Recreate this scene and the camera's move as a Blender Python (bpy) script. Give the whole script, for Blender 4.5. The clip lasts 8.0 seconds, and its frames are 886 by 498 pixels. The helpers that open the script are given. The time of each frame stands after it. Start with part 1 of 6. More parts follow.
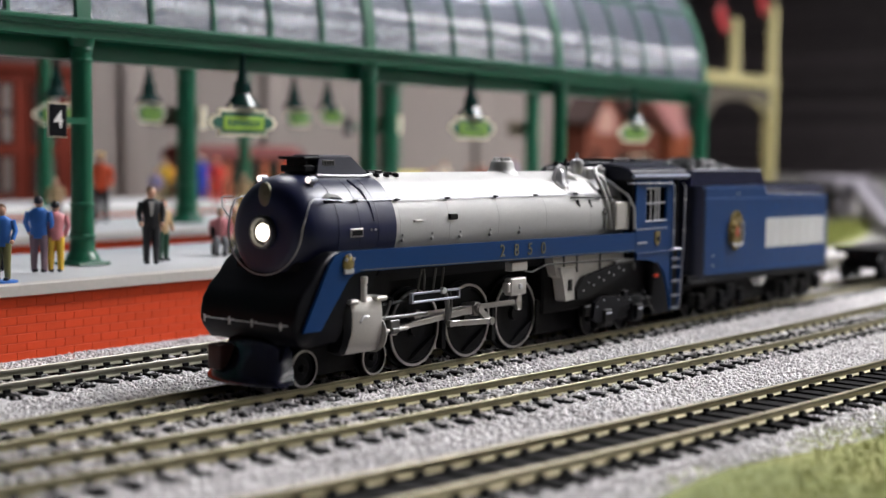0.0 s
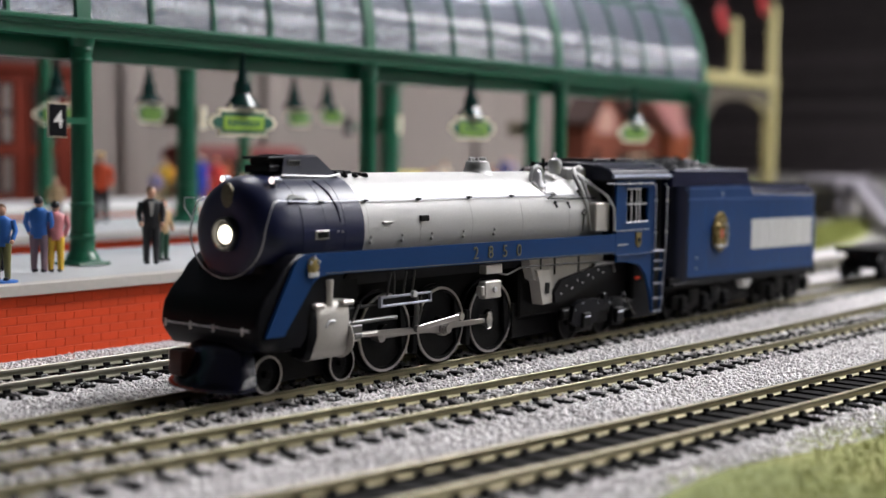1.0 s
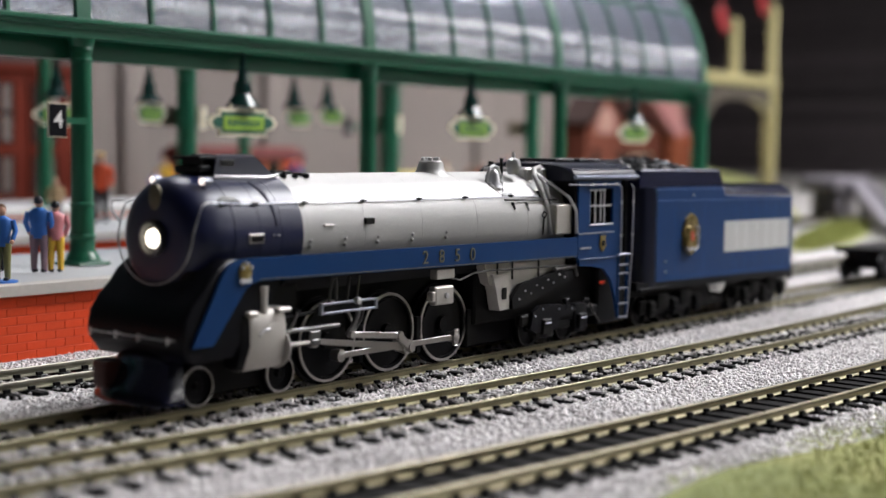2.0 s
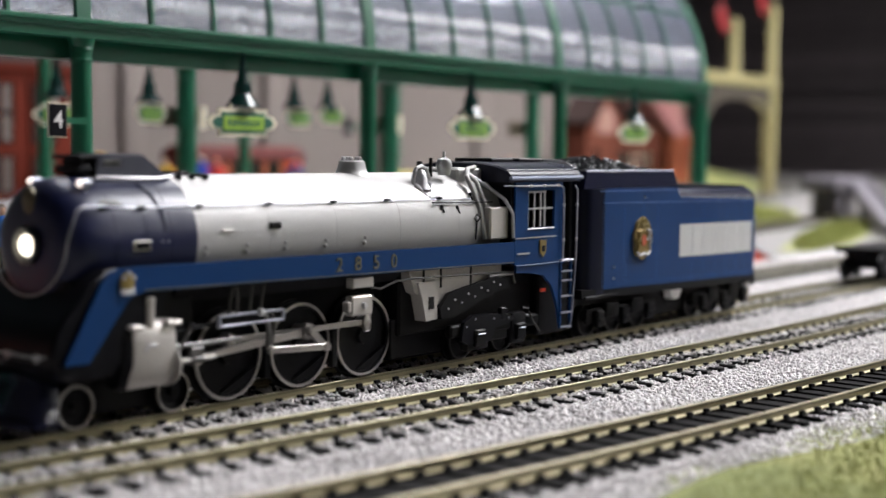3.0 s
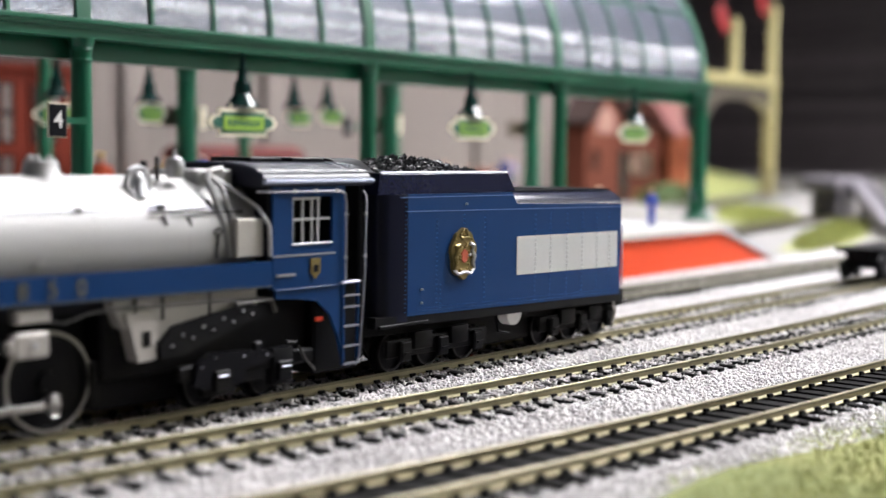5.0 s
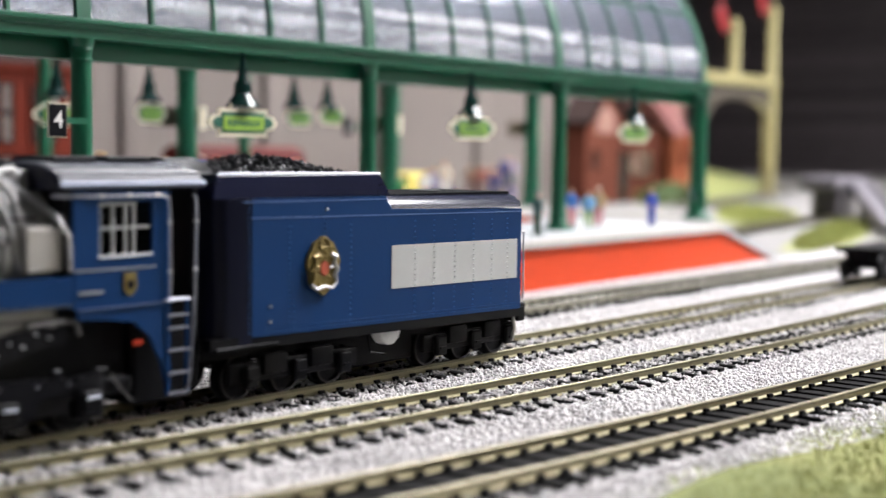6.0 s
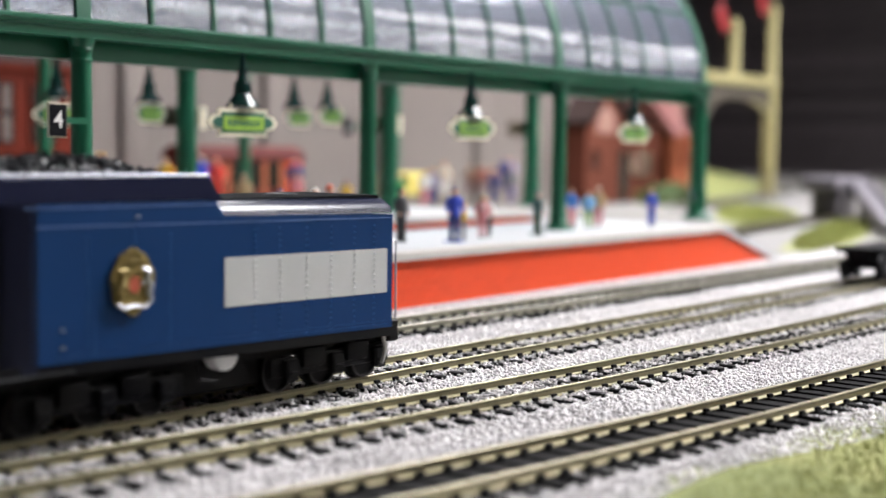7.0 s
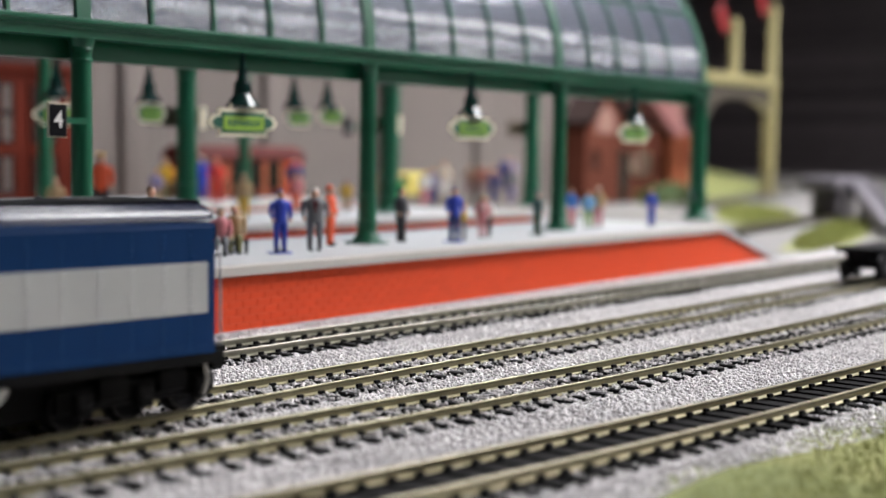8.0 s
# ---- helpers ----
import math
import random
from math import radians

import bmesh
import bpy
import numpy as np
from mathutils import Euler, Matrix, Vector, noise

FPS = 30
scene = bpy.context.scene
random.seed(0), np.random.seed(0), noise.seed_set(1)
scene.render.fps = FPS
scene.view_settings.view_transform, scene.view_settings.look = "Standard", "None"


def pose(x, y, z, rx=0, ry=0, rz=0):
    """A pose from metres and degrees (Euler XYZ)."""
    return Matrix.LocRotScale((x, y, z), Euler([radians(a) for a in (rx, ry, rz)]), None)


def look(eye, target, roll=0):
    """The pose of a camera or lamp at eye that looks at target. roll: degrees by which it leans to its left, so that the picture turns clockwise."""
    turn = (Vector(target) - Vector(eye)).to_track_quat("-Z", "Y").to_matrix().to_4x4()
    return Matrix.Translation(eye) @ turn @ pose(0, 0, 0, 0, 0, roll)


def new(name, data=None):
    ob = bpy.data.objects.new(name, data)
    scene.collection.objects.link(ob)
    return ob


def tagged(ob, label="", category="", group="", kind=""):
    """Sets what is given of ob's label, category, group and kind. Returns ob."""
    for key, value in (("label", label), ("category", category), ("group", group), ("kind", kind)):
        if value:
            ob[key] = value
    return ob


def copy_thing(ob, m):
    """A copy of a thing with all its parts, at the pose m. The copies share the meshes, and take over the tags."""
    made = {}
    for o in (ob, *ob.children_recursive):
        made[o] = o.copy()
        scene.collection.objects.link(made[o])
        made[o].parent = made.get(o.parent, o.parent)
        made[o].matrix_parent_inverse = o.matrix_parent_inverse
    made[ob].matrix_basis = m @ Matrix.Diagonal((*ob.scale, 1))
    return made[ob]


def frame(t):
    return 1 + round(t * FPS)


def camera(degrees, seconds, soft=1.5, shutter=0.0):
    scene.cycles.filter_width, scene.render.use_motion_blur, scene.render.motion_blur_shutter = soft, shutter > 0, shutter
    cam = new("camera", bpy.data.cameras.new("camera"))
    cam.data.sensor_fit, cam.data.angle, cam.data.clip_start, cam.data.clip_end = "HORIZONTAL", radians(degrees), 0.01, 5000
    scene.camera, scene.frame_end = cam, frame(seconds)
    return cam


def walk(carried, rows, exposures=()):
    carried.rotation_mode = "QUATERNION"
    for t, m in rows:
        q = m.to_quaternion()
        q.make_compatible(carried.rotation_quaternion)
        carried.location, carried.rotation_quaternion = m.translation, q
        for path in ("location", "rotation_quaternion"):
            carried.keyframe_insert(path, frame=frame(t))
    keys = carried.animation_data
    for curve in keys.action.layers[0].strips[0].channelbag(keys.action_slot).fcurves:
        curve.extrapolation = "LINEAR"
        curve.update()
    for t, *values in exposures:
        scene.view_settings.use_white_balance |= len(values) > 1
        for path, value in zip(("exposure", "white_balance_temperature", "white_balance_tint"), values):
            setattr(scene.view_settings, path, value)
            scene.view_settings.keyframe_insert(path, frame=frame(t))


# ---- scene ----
# Sizes below are in millimetres (the place is an HO model railway); K turns them into metres.
K = 0.001
cam = camera(35.85, 8.0, soft=1.4, shutter=0.4)
cam.data.dof.use_dof = True
cam.data.dof.focus_distance = 0.378
cam.data.dof.aperture_fstop = 10.5
EYE = Vector((0.0, 0.0, 0.0595))
AHEAD = Vector((0.78370842, 0.61690802, -0.07228833))
walk(cam, [(0, look(EYE, EYE + AHEAD, 0.704)), (8, look(EYE, EYE + AHEAD, 0.704))],
     exposures=[(0, 0.04), (1.5, -0.01), (3.0, 0.10), (3.5, 0.28), (4.5, 0.50), (6.5, 0.50), (7.0, 0.40), (7.5, 0.22), (8.0, -0.05)])

# ------------------------------------------------------------------ light
world = bpy.data.worlds.new("room_air")
scene.world = world
world.use_nodes = True
world.node_tree.nodes["Background"].inputs[0].default_value = (0.8, 0.85, 1.0, 1)
world.node_tree.nodes["Background"].inputs[1].default_value = 0.05
LAMP_PLACES = ((1420, -240, 29.0), (1850, 80, 6.0), (2000, -480, 12.5), (1250, 1050, 10.0))
for lx, ly, watts in LAMP_PLACES:
    lamp = bpy.data.lights.new("tube_light", "AREA")
    lamp.shape, lamp.size, lamp.size_y = "RECTANGLE", 1.2, 0.28
    lamp.energy, lamp.color = watts, (0.975, 0.98, 1.05)
    lo = new("tube_light", lamp)
    lo.matrix_world = pose(lx * K, ly * K, 1.325)


# ------------------------------------------------------------------ materials
def mat(name, col, rough=0.5, metal=0.0, grain=900, amt=0.12, patch=45, pamt=0.12, bump=0.15, spec=0.5,
        coat=0.0, second=None, glow=0.0, island=0.0, each=0.0):
    m = bpy.data.materials.new(name)
    m.use_nodes = True
    nt = m.node_tree
    n, l = nt.nodes, nt.links
    b = n["Principled BSDF"]
    tc = n.new("ShaderNodeTexCoord")
    fine = n.new("ShaderNodeTexNoise")
    fine.inputs["Scale"].default_value, fine.inputs["Detail"].default_value = grain, 3
    wide = n.new("ShaderNodeTexNoise")
    wide.inputs["Scale"].default_value, wide.inputs["Detail"].default_value = patch, 4
    for t in (fine, wide):
        l.new(tc.outputs["Object"], t.inputs["Vector"])
    a = n.new("ShaderNodeMath")
    a.operation = "MULTIPLY_ADD"
    a.inputs[1].default_value, a.inputs[2].default_value = 2 * amt, 1 - amt
    l.new(fine.outputs[0], a.inputs[0])
    c = n.new("ShaderNodeMath")
    c.operation = "MULTIPLY_ADD"
    c.inputs[1].default_value, c.inputs[2].default_value = 2 * pamt, 1 - pamt
    l.new(wide.outputs[0], c.inputs[0])
    d = n.new("ShaderNodeMath")
    d.operation = "MULTIPLY"
    l.new(a.outputs[0], d.inputs[0])
    l.new(c.outputs[0], d.inputs[1])
    last = d
    for amount, kind in ((island, "island"), (each, "each")):
        if amount:
            if kind == "island":
                src = n.new("ShaderNodeNewGeometry").outputs["Random Per Island"]
            else:
                src = n.new("ShaderNodeObjectInfo").outputs["Random"]
            e = n.new("ShaderNodeMath")
            e.operation = "MULTIPLY_ADD"
            e.inputs[1].default_value, e.inputs[2].default_value = 2 * amount, 1 - amount
            l.new(src, e.inputs[0])
            g = n.new("ShaderNodeMath")
            g.operation = "MULTIPLY"
            l.new(last.outputs[0], g.inputs[0])
            l.new(e.outputs[0], g.inputs[1])
            last = g
    base = n.new("ShaderNodeMix")
    base.data_type = "RGBA"
    base.inputs[6].default_value = (*col, 1)
    base.inputs[7].default_value = (*(second or col), 1)
    ramp = n.new("ShaderNodeMapRange")
    ramp.inputs[1].default_value, ramp.inputs[2].default_value = 0.45, 0.65
    l.new(wide.outputs[0], ramp.inputs[0])
    l.new(ramp.outputs[0], base.inputs[0])
    mul = n.new("ShaderNodeVectorMath")
    mul.operation = "SCALE"
    l.new(base.outputs[2], mul.inputs[0])
    l.new(last.outputs[0], mul.inputs["Scale"])
    l.new(mul.outputs[0], b.inputs["Base Color"])
    r = n.new("ShaderNodeMath")
    r.operation = "MULTIPLY_ADD"
    r.inputs[1].default_value, r.inputs[2].default_value = 0.2 * rough, 0.9 * rough
    l.new(wide.outputs[0], r.inputs[0])
    l.new(r.outputs[0], b.inputs["Roughness"])
    b.inputs["Metallic"].default_value = metal
    b.inputs["Specular IOR Level"].default_value = spec
    b.inputs["Coat Weight"].default_value = coat
    b.inputs["Coat Roughness"].default_value = 0.15
    if bump:
        bp = n.new("ShaderNodeBump")
        bp.inputs["Strength"].default_value, bp.inputs["Distance"].default_value = bump, 0.0002
        l.new(fine.outputs[0], bp.inputs["Height"])
        l.new(bp.outputs[0], b.inputs["Normal"])
    if glow:
        b.inputs["Emission Color"].default_value = (*col, 1)
        b.inputs["Emission Strength"].default_value = glow
    return m


def sheet_plastic(name):
    """Clear glazing sheet: mostly see-through, with gloss and a faint bluish diffuse share."""
    m = bpy.data.materials.new(name)
    m.use_nodes = True
    n, l = m.node_tree.nodes, m.node_tree.links
    out = n["Material Output"]
    n.remove(n["Principled BSDF"])
    see, gloss, bluish_diffuse = n.new("ShaderNodeBsdfTransparent"), n.new("ShaderNodeBsdfGlossy"), n.new("ShaderNodeBsdfDiffuse")
    see.inputs[0].default_value = (0.80, 0.86, 0.95, 1)
    gloss.inputs["Roughness"].default_value = 0.13
    bluish_diffuse.inputs[0].default_value = (0.50, 0.56, 0.80, 1)
    a, b = n.new("ShaderNodeMixShader"), n.new("ShaderNodeMixShader")
    a.inputs[0].default_value = 0.11
    l.new(see.outputs[0], a.inputs[1])
    l.new(bluish_diffuse.outputs[0], a.inputs[2])
    fr = n.new("ShaderNodeFresnel")
    fr.inputs[0].default_value = 1.75
    wave = n.new("ShaderNodeTexNoise")
    wave.inputs["Scale"].default_value = 35
    tc = n.new("ShaderNodeTexCoord")
    l.new(tc.outputs["Object"], wave.inputs["Vector"])
    bp = n.new("ShaderNodeBump")
    bp.inputs["Strength"].default_value, bp.inputs["Distance"].default_value = 0.13, 0.002
    l.new(wave.outputs[0], bp.inputs["Height"])
    l.new(bp.outputs[0], gloss.inputs["Normal"])
    l.new(fr.outputs[0], b.inputs[0])
    l.new(a.outputs[0], b.inputs[1])
    l.new(gloss.outputs[0], b.inputs[2])
    l.new(b.outputs[0], out.inputs[0])
    return m


NAVY = mat("navy_black_enamel", (0.009, 0.011, 0.034), 0.26, grain=1500, bump=0.04, spec=0.42)
SMOKENAVY = mat("satin_navy_smokebox", (0.006, 0.009, 0.040), 0.34, grain=1500, amt=0.08, bump=0.08, spec=0.42)
NAVYSHEET = mat("navy_black_sheet_metal", (0.007, 0.008, 0.020), 0.28, grain=1500, bump=0.06, spec=0.2)
BLACK = mat("black_enamel", (0.004, 0.004, 0.006), 0.36, grain=1500, bump=0.06, spec=0.14)
FRAME = mat("black_running_gear", (0.003, 0.003, 0.0045), 0.5, grain=1200, bump=0.15, second=(0.007, 0.0065, 0.006), spec=0.12)
BLUE = mat("royal_blue_enamel", (0.004, 0.034, 0.120), 0.38, grain=1600, amt=0.07, pamt=0.12, bump=0.06, spec=0.2)
SILVER = mat("silver_boiler_paint", (0.39, 0.384, 0.376), 0.48, metal=0.3, grain=2200, amt=0.06, pamt=0.07, bump=0.10)
DULLSTEEL = mat("dull_rod_steel", (0.14, 0.137, 0.134), 0.45, metal=0.9, grain=1500, bump=0.1)
DARKTYRE = mat("dark_wheel_tyre", (0.045, 0.043, 0.042), 0.4, metal=0.6, grain=1200, bump=0.1)
STEEL = mat("bright_rod_steel", (0.44, 0.42, 0.40), 0.36, metal=1.0, grain=1500, bump=0.08)
CREAMSILVER = mat("warm_silver_casting", (0.46, 0.435, 0.40), 0.5, metal=0.45, grain=1500, amt=0.08, bump=0.12)
WIRE = mat("silver_wire", (0.50, 0.50, 0.51), 0.38, metal=0.6, grain=1500, bump=0.0)
DULLWIRE = mat("dull_pewter_wire", (0.34, 0.35, 0.40), 0.4, metal=0.6, grain=1500, bump=0.0)
GREYPANEL = mat("pale_grey_panel", (0.48, 0.48, 0.465), 0.5, grain=1500, amt=0.05, bump=0.05)
GOLD = mat("antique_gold", (0.24, 0.175, 0.055), 0.42, metal=0.5, grain=1100, amt=0.35, bump=0.4)
NUMBERGOLD = mat("dull_number_gold", (0.14, 0.13, 0.09), 0.45, metal=0.3, grain=1100, amt=0.2)
CRESTRED = mat("crest_red", (0.4, 0.07, 0.03), 0.5)
COAL_DECK = mat("matt_black_deck", (0.006, 0.006, 0.007), 0.85, grain=900, amt=0.3, bump=0.3, spec=0.05)
COAL = mat("coal", (0.028, 0.028, 0.032), 0.28, grain=700, bump=0.6, island=0.5)
LENS = mat("lit_headlamp", (1.0, 0.9, 0.74), 0.2, glow=3.6, bump=0)
MARKERLENS = mat("lit_marker_lamp", (1.0, 0.86, 0.80), 0.2, glow=1.6, bump=0)
# Orange of the coach doors, and of the house wall with light coloured in.
HOUSEORANGE = mat("lit_wall_and_door_orange", (0.30, 0.085, 0.04), 0.75, grain=220, amt=0.2, bump=0.3, spec=0.15)
PLASTER = mat("dusty_pink_plaster", (0.30, 0.17, 0.14), 0.8, grain=260, amt=0.12, bump=0.2, spec=0.15)
GLOWRED = mat("red_tail_jewel", (0.6, 0.05, 0.02), 0.3, glow=0.25, bump=0)
WHITE = mat("white_paint", (0.78, 0.77, 0.74), 0.5)

GREEN = mat("bottle_green_plastic", (0.008, 0.100, 0.050), 0.32, grain=900, amt=0.08, pamt=0.1, bump=0.08)
LAMPGREEN = mat("blackish_green_shade", (0.006, 0.03, 0.026), 0.22, bump=0.05)
BRICK = mat("orange_red_brick_plastic", (0.68, 0.068, 0.016), 0.6, spec=0.25, grain=700, amt=0.1, pamt=0.10, bump=0.25, each=0.05)
MORTAR = mat("red_mortar", (0.62, 0.062, 0.016), 0.7, grain=700, amt=0.1, bump=0.2)
PAVE = mat("pale_concrete_paving", (0.40, 0.405, 0.41), 0.6, grain=500, amt=0.08, patch=25, pamt=0.1, bump=0.2)
COPING = mat("cream_edge_coping", (0.47, 0.44, 0.40), 0.6, grain=500, amt=0.1, patch=25, pamt=0.1, bump=0.2)
BEIGE = mat("beige_backdrop_board", (0.172, 0.145, 0.130), 0.75, grain=160, amt=0.07, patch=6, pamt=0.16, bump=0.1)
DARKWALL = mat("dark_brown_boarding", (0.046, 0.037, 0.039), 0.7, grain=30, amt=0.3, patch=4, pamt=0.35, bump=0.2, each=0.45)
ROOMWALL = mat("dark_painted_room_wall", (0.09, 0.085, 0.085), 0.8, grain=40, amt=0.05, patch=2, bump=0.1)
CEILING = mat("grey_ceiling_tile", (0.30, 0.30, 0.30), 0.85, grain=60, amt=0.08, patch=2, bump=0.15)
FLOORM = mat("dark_carpet", (0.06, 0.06, 0.065), 0.95, grain=300, amt=0.3, bump=0.4)
DIFFUSER = mat("lit_diffuser", (1.0, 0.98, 0.97), 0.5, glow=11.0, bump=0)
RED = mat("station_red", (0.105, 0.013, 0.005), 0.7, grain=300, pamt=0.2, spec=0.15)
DARKROOF = mat("dark_brown_roof", (0.035, 0.022, 0.02), 0.8, grain=300, pamt=0.2, spec=0.1)
DARKRED = mat("dark_red_coach", (0.085, 0.011, 0.009), 0.6, grain=300, spec=0.2)
BROWN = mat("red_brown_brickwork", (0.125, 0.037, 0.022), 0.75, grain=220, amt=0.25, patch=15, pamt=0.2, bump=0.3, spec=0.15)
PINKROOF = mat("faded_pink_roof", (0.36, 0.155, 0.145), 0.7, grain=220, amt=0.12)
DARKHOLE = mat("dark_window", (0.02, 0.017, 0.015), 0.2)
CREAM = mat("cream_paint", (0.74, 0.68, 0.50), 0.55, grain=400)
LIME = mat("lime_green_enamel", (0.24, 0.40, 0.035), 0.45, grain=500)
SIGNGREEN = mat("dark_sign_green", (0.01, 0.09, 0.055), 0.45)
NOTICE = mat("olive_brown_board", (0.075, 0.06, 0.035), 0.6)
YELLOWPOST = mat("pale_yellow_signal_paint", (0.28, 0.245, 0.11), 0.55, grain=300)
SIGRED = mat("signal_red", (0.24, 0.013, 0.016), 0.5)

# Darker head, paler RAILWEB side: how light falls on one rail, put into colour.
RAILHEAD = mat("shaded_rail_head", (0.23, 0.205, 0.14), 0.38, metal=0.75, grain=300, amt=0.2, patch=30, pamt=0.2, bump=0.1)
SHINYHEAD = mat("polished_rail_head", (0.30, 0.285, 0.235), 0.42, metal=0.6, grain=300, amt=0.15, patch=30, pamt=0.2, bump=0.08)
DARKWEB = mat("dark_rail_side", (0.24, 0.225, 0.165), 0.55, metal=0.2, grain=300, amt=0.2)
# Olive rails likewise: shade coloured into the head, light into the side.
OLIVEHEAD = mat("weathered_olive_shaded_head", (0.17, 0.155, 0.095), 0.4, metal=0.7, grain=300, amt=0.2, patch=30, pamt=0.25, bump=0.1)
OLIVEWEB = mat("weathered_olive_lit_side", (0.32, 0.285, 0.165), 0.5, metal=0.3, grain=300, amt=0.2, patch=30, pamt=0.3, bump=0.1)
RAILWEB = mat("lit_brassy_rail_side", (0.48, 0.42, 0.26), 0.45, metal=0.3, grain=300, amt=0.15, patch=30, pamt=0.2, bump=0.1)
TIE = mat("black_plastic_sleeper", (0.007, 0.0065, 0.0068), 0.6, spec=0.06, grain=700, bump=0.3, each=0.3)
BALLAST = mat("grey_granite_ballast", (0.63, 0.605, 0.60), 0.8, grain=500, amt=0.15, patch=30, pamt=0.16, bump=0.3, island=0.22)
BED = mat("ballast_bed", (0.40, 0.385, 0.381), 0.9, grain=650, amt=0.45, patch=20, pamt=0.12, bump=1.0)
SOIL = mat("grey_scenic_ground", (0.20, 0.188, 0.186), 0.9, grain=250, amt=0.3, patch=8, pamt=0.2, bump=0.6, second=(0.16, 0.155, 0.135))
GRASS = mat("green_flock", (0.25, 0.27, 0.075), 0.9, grain=300, amt=0.3, patch=20, pamt=0.2, bump=0.5, second=(0.27, 0.28, 0.085), island=0.35)
GRASSBED = mat("flock_ground", (0.19, 0.21, 0.07), 0.95, grain=500, amt=0.45, patch=25, pamt=0.3, bump=1.0, second=(0.25, 0.25, 0.09))
GLAZE = sheet_plastic("clear_roof_glazing")


# ------------------------------------------------------------------ mesh helpers
class Geo:
    """Collects verts (mm) and faces with material slots."""

    def __init__(self):
        self.v, self.f, self.s = [], [], []

    def add(self, verts, faces, slot=0):
        k = len(self.v)
        self.v += [tuple(p) for p in verts]
        self.f += [tuple(k + i for i in q) for q in faces]
        self.s += [slot] * len(faces)
        return self

    def box(self, x0, x1, y0, y1, z0, z1, b=0.0, slot=0, m=None):
        """A box with chamfered edges of width b; m: a matrix in mm."""
        lo, hi = (x0, y0, z0), (x1, y1, z1)
        if not b:
            vs = [(hi[0] if i & 1 else lo[0], hi[1] if i & 2 else lo[1], hi[2] if i & 4 else lo[2]) for i in range(8)]
            fs = [(0, 2, 3, 1), (4, 5, 7, 6), (0, 1, 5, 4), (2, 6, 7, 3), (0, 4, 6, 2), (1, 3, 7, 5)]
        else:
            bm = bmesh.new()
            bmesh.ops.create_cube(bm, size=1)
            for p in bm.verts:
                p.co = [lo[i] + (hi[i] - lo[i]) * (p.co[i] + 0.5) for i in range(3)]
            bmesh.ops.bevel(bm, geom=bm.edges[:], offset=b, segments=2 if b > 0.6 else 1, affect="EDGES", profile=0.5)
            bm.verts.index_update()
            vs, fs = [p.co[:] for p in bm.verts], [[p.index for p in q.verts] for q in bm.faces]
            bm.free()
        if m is not None:
            vs = [(m @ Vector(p))[:] for p in vs]
        return self.add(vs, fs, slot)

    def loft(self, rings, slot=0, caps=True, closed=True):
        n = len(rings[0])
        vs = [p for r in rings for p in r]
        fs = []
        for i in range(len(rings) - 1):
            for j in range(n if closed else n - 1):
                a, b = i * n + j, i * n + (j + 1) % n
                fs.append((a, b, b + n, a + n))
        if caps and closed:
            fs.append(tuple(range(n - 1, -1, -1)))
            fs.append(tuple(range((len(rings) - 1) * n, len(rings) * n)))
        return self.add(vs, fs, slot)

    def tube(self, pts, r, n=8, slot=0, close=False):
        pts = [Vector(p) for p in pts]
        rings = []
        up = None
        m = len(pts)
        for i, p in enumerate(pts):
            if close:
                d = pts[(i + 1) % m] - pts[i - 1]
            else:
                d = pts[min(i + 1, m - 1)] - pts[max(i - 1, 0)]
            d.normalize()
            if up is None:
                up = Vector((0, 0, 1)) if abs(d.z) < 0.9 else Vector((1, 0, 0))
            a = d.cross(up).normalized()
            up = a.cross(d).normalized()
            rr = r[i] if isinstance(r, (list, tuple)) else r
            rings.append([p + (a * math.cos(t) + up * math.sin(t)) * rr for t in [2 * math.pi * j / n for j in range(n)]])
        if close:
            rings.append(rings[0])
        return self.loft(rings, slot, caps=not close)

    def lathe(self, prof, axis="z", c=(0, 0, 0), n=24, slot=0, caps=True, sx=1.0, sy=1.0):
        """prof: (distance along the axis, radius)."""
        rings = []
        for a, r in prof:
            ring = []
            for j in range(n):
                t = 2 * math.pi * j / n
                u, w = r * math.cos(t) * sx, r * math.sin(t) * sy
                p = {"z": (u, w, a), "x": (a, u, w), "y": (w, a, u)}[axis]
                ring.append((p[0] + c[0], p[1] + c[1], p[2] + c[2]))
            rings.append(ring)
        return self.loft(rings, slot, caps)

    def ball(self, c, r, n=12, slot=0, sx=1.0, sy=1.0, sz=1.0):
        k = max(4, n // 2)
        prof = [(-math.cos(math.pi * i / k) * r * sz, max(0.02 * r, math.sin(math.pi * i / k) * r)) for i in range(k + 1)]
        return self.lathe(prof, "z", c, n, slot, True, sx, sy)

    def prism(self, outline, axis, a, b, slot=0):
        """An outline in the plane across an axis, pushed from a to b. axis y: (x, z); x: (y, z); z: (x, y)."""
        put = {"y": lambda u, w, t: (u, t, w), "x": lambda u, w, t: (t, u, w), "z": lambda u, w, t: (u, w, t)}[axis]
        return self.loft([[put(u, w, a) for u, w in outline], [put(u, w, b) for u, w in outline]], slot)


